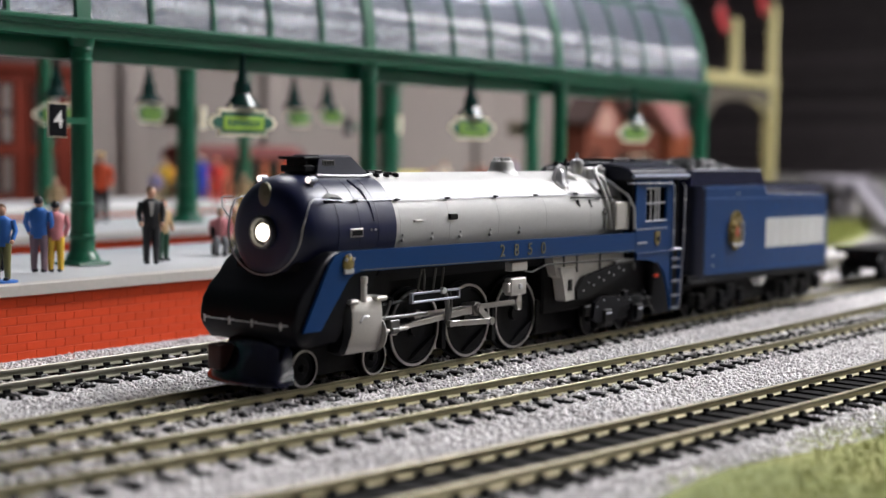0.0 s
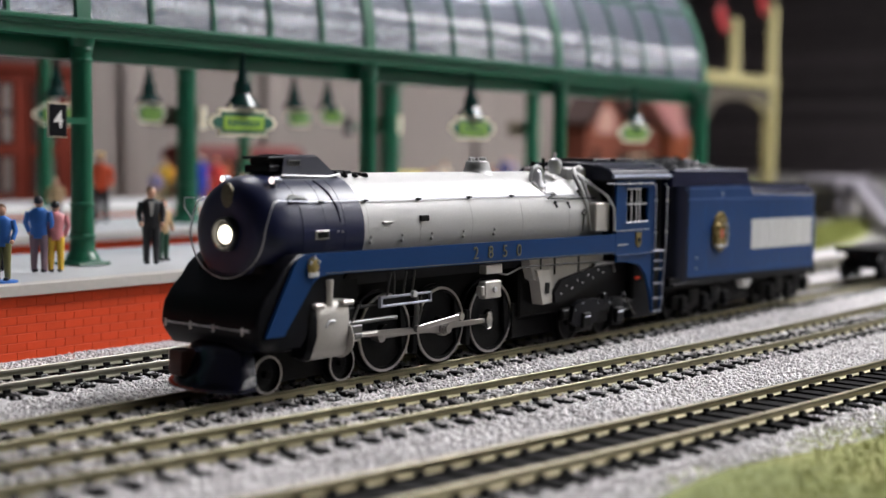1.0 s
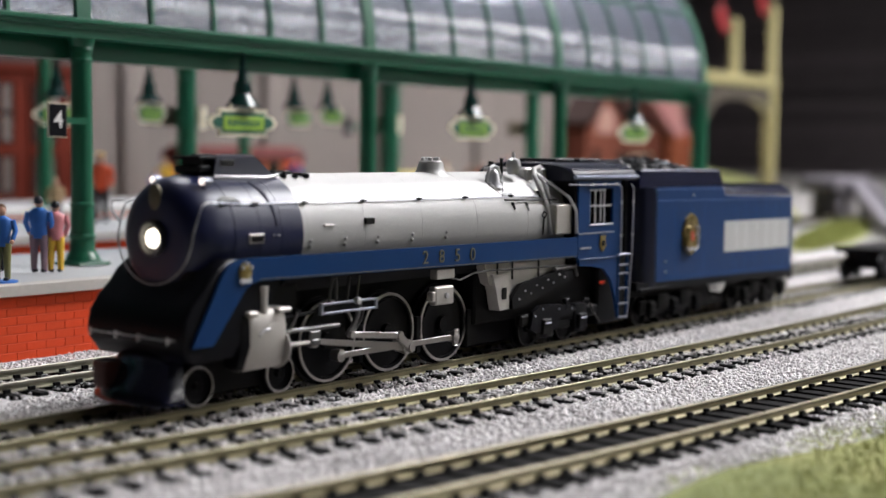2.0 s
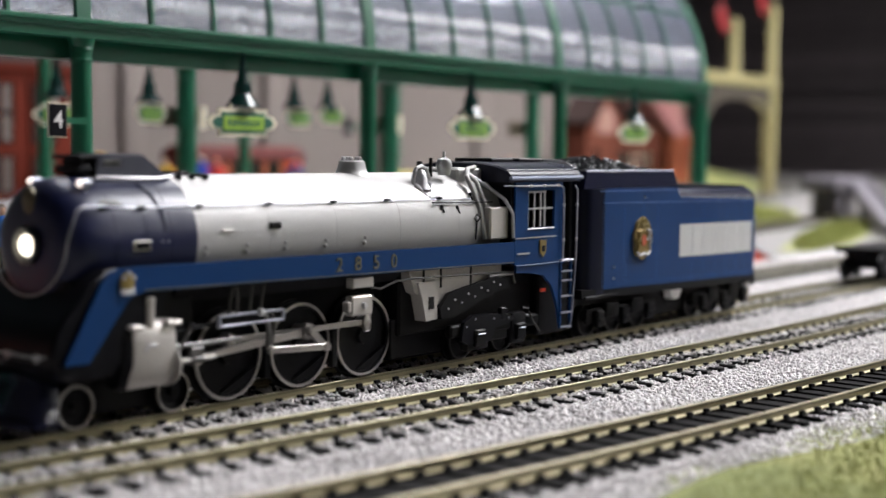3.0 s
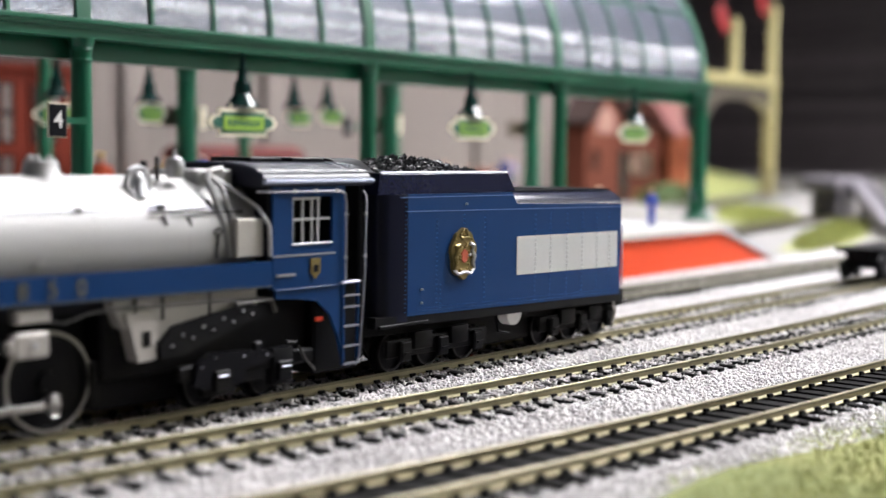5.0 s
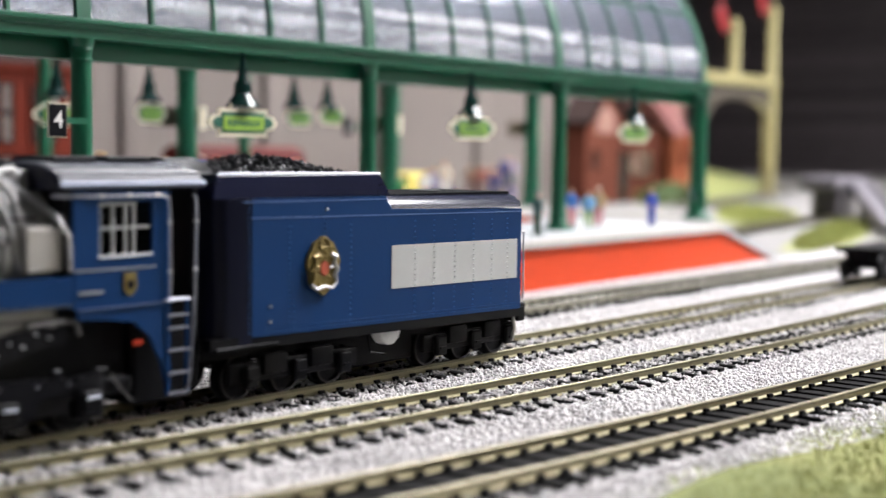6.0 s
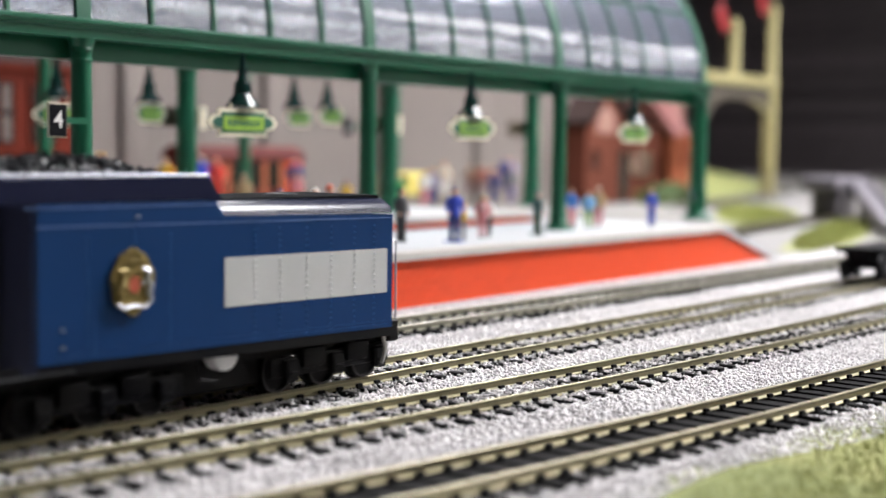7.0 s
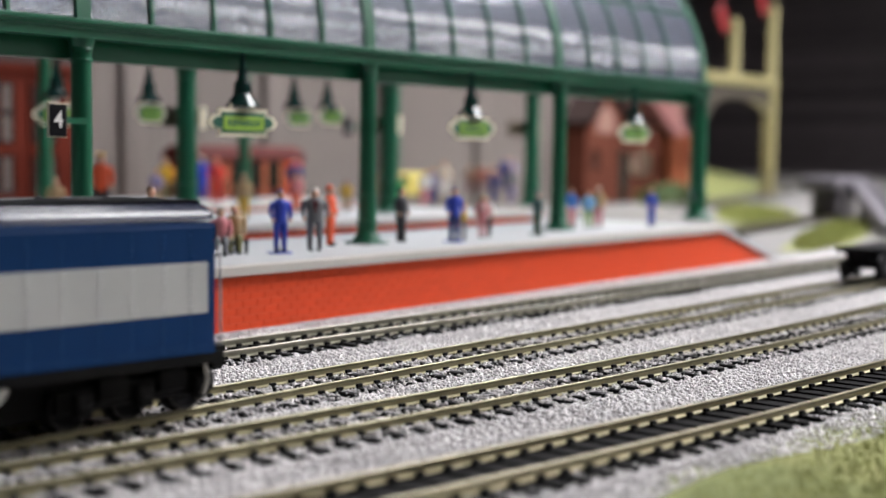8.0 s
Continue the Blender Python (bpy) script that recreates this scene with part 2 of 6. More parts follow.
def make_mesh(name, g, mats, off=(0, 0, 0), angle=35):
    me = bpy.data.meshes.new(name)
    me.from_pydata([((x - off[0]) * K, (y - off[1]) * K, (z - off[2]) * K) for x, y, z in g.v], [], g.f)
    for m in mats if isinstance(mats, (list, tuple)) else (mats,):
        me.materials.append(m)
    me.polygons.foreach_set("material_index", g.s)
    bm = bmesh.new()
    bm.from_mesh(me)
    bmesh.ops.recalc_face_normals(bm, faces=bm.faces[:])
    bm.to_mesh(me)
    bm.free()
    me.polygons.foreach_set("use_smooth", [True] * len(me.polygons))
    me.set_sharp_from_angle(angle=radians(angle))
    me.update()
    return me


def part(name, g, mats, parent=None, label="", off=(0, 0, 0), at=None, angle=35):
    """Links g as one mesh object under a thing or a part. off: the parent's zero point in mm; at: the part's own zero, in the parent's space."""
    o = off if at is None else (off[0] + at[0], off[1] + at[1], off[2] + at[2])
    ob = new(name, make_mesh(name, g, mats, o, angle))
    if parent is not None:
        ob.parent = parent
    if at is not None:
        ob.location = Vector(at) * K
    if label:
        ob["label"] = label
    return ob


def thing(name, label, category, at=(0, 0, 0), rz=0.0, group="", kind=""):
    ob = new(name)
    ob.empty_display_size = 0.01
    ob.matrix_basis = pose(at[0] * K, at[1] * K, at[2] * K, 0, 0, rz)
    return tagged(ob, label, category, group, kind)


def solid(name, g, mats, label, category="", at=(0, 0, 0), rz=0.0, group="", kind="", angle=35):
    """A top-level thing of one mesh, built round its own base."""
    ob = new(name, make_mesh(name, g, mats, (0, 0, 0), angle))
    ob.matrix_basis = pose(at[0] * K, at[1] * K, at[2] * K, 0, 0, rz)
    return tagged(ob, label, category, group, kind)


def lettering(name, words, size, m, parent, mat4, label="", thick=0.15):
    """Words in the built-in font as a mesh; size and thickness in mm, mat4 in metres."""
    cu = bpy.data.curves.new(name, "FONT")
    cu.body, cu.size, cu.extrude, cu.offset = words, size * K, thick * K, 0.003 * size * K
    cu.align_x, cu.align_y = "CENTER", "CENTER"
    tmp = new(name, cu)
    me = bpy.data.meshes.new_from_object(tmp.evaluated_get(bpy.context.evaluated_depsgraph_get()))
    bpy.data.objects.remove(tmp)
    bpy.data.curves.remove(cu)
    me.materials.clear()
    me.materials.append(m)
    ob = new(name, me)
    ob.parent = parent
    ob.matrix_basis = mat4
    if label:
        ob["label"] = label
    return ob


rng = random.Random(7)

# ------------------------------------------------------------------ room and ground
solid("floor", Geo().box(-1900, 8000, -6000, 2600, -960, -940), FLOORM, "dark carpeted floor of the exhibition hall", kind="structure")
solid("ceiling", Geo().box(-1900, 8000, -6000, 2600, 1360, 1380), CEILING, "grey tiled ceiling of the exhibition hall", kind="structure")
solid("wall_west", Geo().box(-1930, -1900, -6000, 2600, -940, 1360), ROOMWALL, "plain dark painted hall wall", kind="structure")
solid("wall_south", Geo().box(-1900, 8000, -6030, -6000, -940, 1360), ROOMWALL, "plain dark painted hall wall", kind="structure")
solid("wall_north", Geo().box(-1900, 4200, 2600, 2630, -940, 1360), DARKWALL, "dark brown boarded hall wall", kind="structure")
solid("wall_far_east", Geo().box(8000, 8030, -6000, 100, -940, 1360), ROOMWALL, "plain dark painted hall wall", kind="structure")
solid("wall_return", Geo().box(4230, 8000, 100, 130, -940, 1360), ROOMWALL, "plain dark painted hall wall", kind="structure")
east = solid("wall_east", Geo().box(4200, 4230, 100, 2600, -940, 1360), DARKWALL, "dark brown boarded hall wall", kind="structure")
for i in range(28):
    z = -20 + i * 36
    part("board", Geo().box(4180 + (i * 7 % 4) * 4, 4199.5, 105, 2590, z, z + 31, 2), DARKWALL, east)
g = Geo().box(-1400, 4100, 60, 2500, -60, -4.2).box(-1400, 4100, 40, 60, -140, -3.0)
solid("ground", g, SOIL, "grey scenic ground sheet of the model railway", kind="structure")
FAR_LIGHTS = [(x, y, 0) for y in (-1500, -2700, -3900) for x in (2300, 3800, 5300, 6800)]
for lx, ly, watts in (*LAMP_PLACES, *FAR_LIGHTS):
    cl = thing("ceiling_light", "white ceiling light with a lit diffuser", "ceiling light", (lx, ly, 1360), group="ceiling lights")
    part("frame", Geo().box(-620, 620, -160, -146, -30, 0).box(-620, 620, 146, 160, -30, 0).box(-620, -606, -146, 146, -30, 0)
         .box(606, 620, -146, 146, -30, 0), WHITE, cl)
    part("diffuser", Geo().box(-606, 606, -146, 146, -14, -10), DIFFUSER, cl)

# ------------------------------------------------------------------ tracks
def curve_2(x):
    u = max(-300, min(x, 600) - 350)
    return 194.53 - 0.0522 * u + 1.855e-4 * u * u + max(0, x - 600) * 0.0406


def curve_3(x):
    u = max(-300, min(x, 600) - 350)
    return 138.27 - 0.0785 * u + 1.887e-4 * u * u + max(0, x - 600) * 0.0159


TRACKS = (
    ("platform_track", lambda x: 304.1, "track with dull brass rails beside the platform"),
    ("running_track", lambda x: 245.1, "track with brassy rails that carries the locomotive"),
    ("loop_track", curve_2, "ballasted track with brassy rails and black sleepers"),
    ("siding_track", curve_3, "track with bare black sleepers beside the grass"),
)


def tie_mesh():
    g = Geo().box(-1.35, 1.35, -15.2, 15.2, -4.4, -2.45, 0.15)
    for y in (-8.6, 8.6):
        for d in (-1.15, 1.15):
            g.box(-0.9, 0.9, y + d - 0.42, y + d + 0.42, -2.5, -1.5)
    return make_mesh("sleeper", g, TIE)


def heading(path, x):
    return math.atan2(path(x + 1) - path(x - 1), 2)


def build_tracks():
    me = tie_mesh()
    prof_top = [(-0.52, -0.75), (-0.52, -0.14), (-0.38, 0.0), (0.38, 0.0), (0.52, -0.14), (0.52, -0.75)]
    prof_low = [(-0.2, -0.75), (-0.22, -1.9), (-0.95, -2.2), (-0.95, -2.44), (0.95, -2.44), (0.95, -2.2), (0.22, -1.9), (0.2, -0.75)]
    for name, path, label in TRACKS:
        tr = thing(name, label, "railway track", kind="structure")
        for side in (-8.6, 8.6):
            g = Geo()
            for k, prof in enumerate((prof_top, prof_low)):
                rings = []
                for x in [-260 + 20 * i for i in range(82)]:
                    a = heading(path, x)
                    ring = []
                    for u, z in prof:
                        w = side + u
                        ring.append((x - w * math.sin(a), path(x) + w * math.cos(a), z))
                    rings.append(ring)
                g.loft(rings, k)
            part("rail", g, {"running_track": (OLIVEHEAD, OLIVEWEB), "loop_track": (OLIVEHEAD, OLIVEWEB), "platform_track": (SHINYHEAD, DARKWEB)}.get(name, (RAILHEAD, RAILWEB)), tr)
        if path is curve_3:
            bed = Geo().loft([[(x, path(x) + d, z) for d, z in ((-14, -4.4), (-13, -3.3), (-7.5, -2.95), (7.5, -2.95), (13, -3.3), (14, -4.4))] for x in range(-260, 1360, 20)])
            part("roadbed", bed, TIE, tr, "black plastic roadbed")
        x = 60.0
        while x < 1000:
            ob = new("sleeper", me)
            ob.parent = tr
            jit = rng.uniform(-0.25, 0.25)
            ob.matrix_basis = pose((x + jit) * K, path(x) * K, 0, 0, 0, math.degrees(heading(path, x)) + rng.uniform(-0.6, 0.6))
            x += 7.3


build_tracks()


def far_track(name, label, pts):
    tr = thing(name, label, "railway track", kind="structure")
    pts = [Vector(p) for p in pts]

    def strip(off, w, z0, z1):
        rings = []
        for i, p in enumerate(pts):
            d = (pts[min(i + 1, len(pts) - 1)] - pts[max(i - 1, 0)]).normalized()
            nrm = Vector((-d.y, d.x))
            rings.append([(p.x + nrm.x * (off + k), p.y + nrm.y * (off + k), z) for k, z in ((-w, z0), (w, z0), (w, z1), (-w, z1))])
        return Geo().loft(rings)
    part("roadbed", strip(0, 15, -4.2, -2.6), TIE, tr, "dark roadbed")
    for side in (-8.6, 8.6):
        part("rail", strip(side, 0.6, -2.6, 0), (RAILHEAD,), tr)


far_track("branch_track", "dark curved branch track beyond the platform ramp", [(880, 462), (960, 482), (1048, 502), (1140, 515), (1239, 529), (1360, 553), (1487, 587)])
far_track("back_track", "dark distant track past the signal gantry", [(1380, 742), (1538, 790), (1720, 846), (1900, 903), (2150, 985), (2500, 1098)])

# ------------------------------------------------------------------ ballast
def scatter_stones(name, label, places, sizes, material, seed):
    """Many small angular stones in one mesh: eight-faced, squashed and turned at random."""
    r = np.random.default_rng(seed)
    n = len(places)
    base = np.array([(1, 0, 0), (-1, 0, 0), (0, 1, 0), (0, -1, 0), (0, 0, 1), (0, 0, -1)], float)
    tri = np.array([(0, 2, 4), (2, 1, 4), (1, 3, 4), (3, 0, 4), (2, 0, 5), (1, 2, 5), (3, 1, 5), (0, 3, 5)])
    v = base[None] * r.uniform(0.65, 1.25, (n, 6, 1)) + r.uniform(-0.28, 0.28, (n, 6, 3))
    q = r.normal(size=(n, 4))
    q /= np.linalg.norm(q, axis=1, keepdims=True)
    w, x, y, z = q.T
    rot = np.stack([1 - 2 * (y * y + z * z), 2 * (x * y - z * w), 2 * (x * z + y * w), 2 * (x * y + z * w), 1 - 2 * (x * x + z * z),
                    2 * (y * z - x * w), 2 * (x * z - y * w), 2 * (y * z + x * w), 1 - 2 * (x * x + y * y)], -1).reshape(n, 3, 3)
    v = np.einsum("nij,nkj->nki", rot, v) * sizes[:, None, None]
    v[:, :, 2] *= 0.8
    v = (v + places[:, None, :]) * K
    f = (tri[None] + 6 * np.arange(n)[:, None, None]).reshape(-1)
    me = bpy.data.meshes.new(name)
    me.vertices.add(6 * n)
    me.vertices.foreach_set("co", v.reshape(-1))
    me.loops.add(24 * n)
    me.loops.foreach_set("vertex_index", f.astype(np.int32))
    me.polygons.add(8 * n)
    me.polygons.foreach_set("loop_start", np.arange(0, 24 * n, 3, dtype=np.int32))
    me.polygons.foreach_set("loop_total", np.full(8 * n, 3, np.int32))
    me.update(calc_edges=True)
    me.materials.append(material)
    return tagged(new(name, me), label, "ballast", kind="stuff")


def build_ballast():
    r = np.random.default_rng(3)
    n = 262000
    x, y = r.uniform(70, 640, n), r.uniform(92, 340, n)
    keep = (x > 0.6 * y) & (x < 2.95 * y)
    keep &= (x < 520) | (r.uniform(size=n) < 0.45)
    x, y = x[keep], y[keep]
    z = -3.35 + r.uniform(-0.45, 0.4, len(x)) + 0.25 * np.sin(x * 0.11 + 1.3 * np.sin(y * 0.07)) * np.sin(y * 0.13 + 1.0)
    size = r.uniform(0.36, 0.82, len(x))
    keep = np.ones(len(x), bool)
    for k, (name, path, label) in enumerate(TRACKS):
        c = np.array([path(a) for a in x])
        d = np.abs(y - c)
        keep &= np.abs(d - 8.6) > 1.0
        phase = np.abs(((x - 60 + 3.65) % 7.3) - 3.65)
        on_tie = (phase < 1.9) & (d < 15.6)
        z = np.where(d < 17, z - 0.35, z)
        drop = np.array((0.85, 0.32, 0.24, 0.97))[k]
        patchy = 0.3 * np.sin(x * 0.043 + 2.1 * k) * np.sin(x * 0.017 + y * 0.05) + 0.2 * np.sin(x * 0.19 + y * 0.31)
        keep &= ~(on_tie & (r.uniform(size=len(x)) < drop + patchy))
        z = np.where(on_tie, z + 0.75, z)
        if k == 3:
            keep &= d > 10.5
            keep &= (y - c) > -30 - 3 * np.sin(x * 0.07)
    xs, ys, zs, ss = [x[keep]], [y[keep]], [z[keep]], [size[keep]]
    # stones heaped against the rails of the two well ballasted tracks
    for name, path, label in TRACKS[1:3]:
        for side in (-8.6, 8.6):
            m = 5200
            a = r.uniform(110, 620, m)
            d = np.where(r.uniform(size=m) < 0.5, -1, 1) * r.uniform(0.95, 2.6, m)
            xs.append(a)
            ys.append(np.array([path(q) for q in a]) + side + d)
            zs.append(-2.55 + 0.3 * np.sin(a * 0.09) + r.uniform(-0.35, 0.3, m) - 0.25 * (np.abs(d) - 1))
            ss.append(r.uniform(0.32, 0.62, m))
    # coarser cover on the stretch beyond
    m = 42000
    a, b = r.uniform(560, 1060, m), r.uniform(170, 343, m)
    clear = np.ones(m, bool)
    for name, path, label in TRACKS[:3]:
        d = np.abs(b - np.array([path(q) for q in a]))
        clear &= np.abs(d - 8.6) > 1.5
        clear &= ~((d < 15.6) & (np.abs(((a - 60 + 3.65) % 7.3) - 3.65) < 1.7) & (r.uniform(size=m) < 0.7))
    xs.append(a[clear])
    ys.append(b[clear])
    zs.append(np.full(clear.sum(), -3.2) + r.uniform(-0.5, 0.3, clear.sum()))
    ss.append(r.uniform(0.6, 1.1, clear.sum()))
    x, y, z, size = (np.concatenate(q) for q in (xs, ys, zs, ss))
    scatter_stones("ballast", "loose grey granite ballast between the tracks", np.stack([x, y, z], -1), size, BALLAST, 5)


build_ballast()
g = Geo()
rings = []
for x in range(-300, 2000, 25):
    rings.append([(x, y, z) for y, z in ((curve_3(x) - 40, -4.3), (curve_3(x) - 34, -3.7), (curve_3(x) - 15, -3.5), (curve_3(x) - 11, -3.75), (curve_3(x) + 11, -3.75), (curve_3(x) + 15, -3.45), (curve_2(x), -3.5),
                                         (245, -3.45), (280, -3.4), (304, -3.7), (341, -3.6), (343.5 + max(0, (x - 229) * 0.02), -3.6), (346 + max(0, (x - 229) * 0.02), -4.3))])
g.loft(rings, caps=False, closed=False)
solid("ballast_bed", g, BED, "grey ballast bed under the tracks", kind="structure")


# ------------------------------------------------------------------ grass
def grass_patch(name, label, spots, count, tall, seed, bedz=-4.1):
    """Flock: a low mound with many fine blades. spots: (x, y, radius x, radius y, turn)."""
    r = random.Random(seed)
    g = Geo()
    for cx, cy, rx, ry, turn in spots:
        ca, sa = math.cos(radians(turn)), math.sin(radians(turn))
        rings = []
        for i, (k, h) in enumerate(((1.05, 0.0), (1.0, 0.5), (0.8, 1.0), (0.4, 1.4), (0.02, 1.5))):
            ring = []
            for j in range(36):
                t = 2 * math.pi * j / 36
                kk = k * (1 + 0.10 * math.sin(3 * t + cx) + 0.06 * math.sin(7 * t + cy))
                u, w = rx * kk * math.cos(t), ry * kk * math.sin(t)
                ring.append((cx + u * ca - w * sa, cy + u * sa + w * ca, bedz + h))
            rings.append(ring)
        g.loft(rings, 1)
        for i in range(count):
            t, k = r.uniform(0, 2 * math.pi), math.sqrt(r.random())
            u, w = rx * k * math.cos(t) * 0.98, ry * k * math.sin(t) * 0.98
            x, y = cx + u * ca - w * sa, cy + u * sa + w * ca
            h, q = tall * r.uniform(0.5, 1.2), tall * 0.16
            a = r.uniform(0, 6.28)
            dx, dy = r.uniform(-0.5, 0.5) * h, r.uniform(-0.5, 0.5) * h
            z = bedz + 1.3 * (1 - k * k) + 0.1
            tri = [(x + q * math.cos(a + b), y + q * math.sin(a + b), z) for b in (0, 2.1, 4.2)]
            g.add(tri + [(x + dx, y + dy, z + h)], [(0, 1, 3), (1, 2, 3), (2, 0, 3)], 0)
    me = bpy.data.meshes.new(name)
    me.from_pydata([(a * K, b * K, c * K) for a, b, c in g.v], [], g.f)
    me.materials.append(GRASS)
    me.materials.append(GRASSBED)
    me.polygons.foreach_set("material_index", g.s)
    me.update()
    return tagged(new(name, me), label, "grass", kind="stuff")


grass_patch("grass", "short yellow-green flock grass beside the siding", [(335, 70, 265, 54, 0)], 60000, 1.3, 1)
grass_patch("grass", "pale green flock verge beyond the platform ramp", [(1075, 437, 235, 22, 17), (1345, 640, 240, 40, 27)], 4500, 4, 2)
bank = Geo().loft([[(x0, y0, -4.4), (x0 - 25, y0 + 55, 8), (x0 - 70, y0 + 160, 34), (x0 - 120, y0 + 300, 44), (x0 - 125, y0 + 310, -4.4)] for x0, y0 in ((1560, 838), (1800, 906), (2100, 1000), (2500, 1130))])
solid("grass_bank", bank, GRASSBED, "sloping green flock bank behind the signal gantry", kind="structure")

# ------------------------------------------------------------------ platforms (the station stands 1.2 degrees askew to the tracks)
SQ = 1.2
SX, SY = 289.0, 386.0


def st(u, v, z=0.0):
    """A place of the station's own grid, in the room."""
    a = radians(SQ)
    return (SX + u * math.cos(a) - v * math.sin(a), SY + u * math.sin(a) + v * math.cos(a), z)


def platform(name, label, v0, v1, u0, u1, u2, bricks):
    p = thing(name, label, "platform", st(0, 0, 0), SQ, kind="structure")
    top, low = 18.8, 15.6
    side = [(u0, -4.2), (u2 - 1, -4.2), (u2 - 1, -3.2), (u1, low), (u0, low)]
    part("wall", Geo().prism(side, "y", v0 + 1.2, v1 - 1.2), MORTAR if bricks else BRICK, p)
    ends = [(u0, low), (u1, low), (u2, -4.0), (u2 + 4, -4.0), (u1 + 1.2, top - 0.3), (u1, top), (u0, top)]
    part("paving", Geo().prism(ends, "y", v0 - 0.8, v1 + 0.8), PAVE, p, "pale grey concrete paving slab")
    part("coping", Geo().box(u0, u1 - 0.5, v0 - 1.2, v0 + 4.6, low - 0.1, top + 0.15, 0.25), COPING, p, "cream edge coping")
    if bricks:
        course, length = 2.62, 6.8
        brick_box = (-length / 2 + 0.05, length / 2 - 0.05, -0.2, 0.3, -course / 2 + 0.14, course / 2 - 0.14)
        full = make_mesh("brick", Geo().box(*brick_box, 0.07), BRICK)
        rest = Geo()
        for row in range(7):
            z = -2.3 + row * course
            u = u0 + 205 - (length / 2 if row % 2 else 0)
            while u + length < u2 - (z + 5.6) * (u2 - u1) / 20:
                if u < u0 + 490:
                    b = new("brick", full)
                    b.parent = p
                    b.location = Vector((u, v0 + 1.2, z)) * K
                else:
                    q = brick_box
                    rest.box(u + q[0], u + q[1], v0 + 1.2 + q[2], v0 + 1.2 + q[3], z + q[4], z + q[5])
                u += length
        tagged(part("far_bricks", rest, BRICK, p), kind="stuff")
    return p


platform("platform_1", "island platform with orange-red brick sides and pale paving", -43, 52, -270, 411, 482, True)
platform("platform_2", "second platform with red sides and pale paving", 128, 242, -300, 470, 540, False)
platform("platform_3", "far platform with red sides and pale paving", 325, 460, -300, 520, 590, False)


# ------------------------------------------------------------------ train shed
def column(parent, u, v, h0=18.8, h1=95.5, fat=1.18):
    prof = [(h0, 5.6), (h0 + 1.4, 5.6), (h0 + 1.8, 5.0), (h0 + 3, 4.6), (h0 + 4.2, 3.9), (h0 + 5, 3.6), (h0 + 9, 3.5), (h0 + 9.3, 3.9), (h0 + 10.2, 3.9), (h0 + 10.5, 3.4),
            (h0 + 20, 3.25), (h0 + 20.3, 3.6), (h0 + 21, 3.6), (h0 + 21.4, 3.15), (h1 - 8, 2.9), (h1 - 7.7, 3.3), (h1 - 7.0, 3.3), (h1 - 6.7, 2.9),
            (h1 - 4.4, 2.9), (h1 - 4.1, 3.3), (h1 - 3.4, 3.3), (h1 - 3.0, 3.1), (h1 - 0.8, 3.9), (h1, 4.0)]
    prof = [(z, r * fat) for z, r in prof]
    return part("column", Geo().lathe(prof, "z", (u, v, 0), 20).box(u - 6.9, u + 6.9, v - 6.9, v + 6.9, h0 - 0.05, h0 + 1.1, 0.5), GREEN, parent)


U0, U1 = -240, 471
SPAN, RISE, EAVE = 175.0, 86.0, 101.5


def arch(t, grow=0.0):
    return (SPAN / 2 - (SPAN / 2 + grow) * math.cos(t), EAVE + (RISE + grow) * math.sin(t))


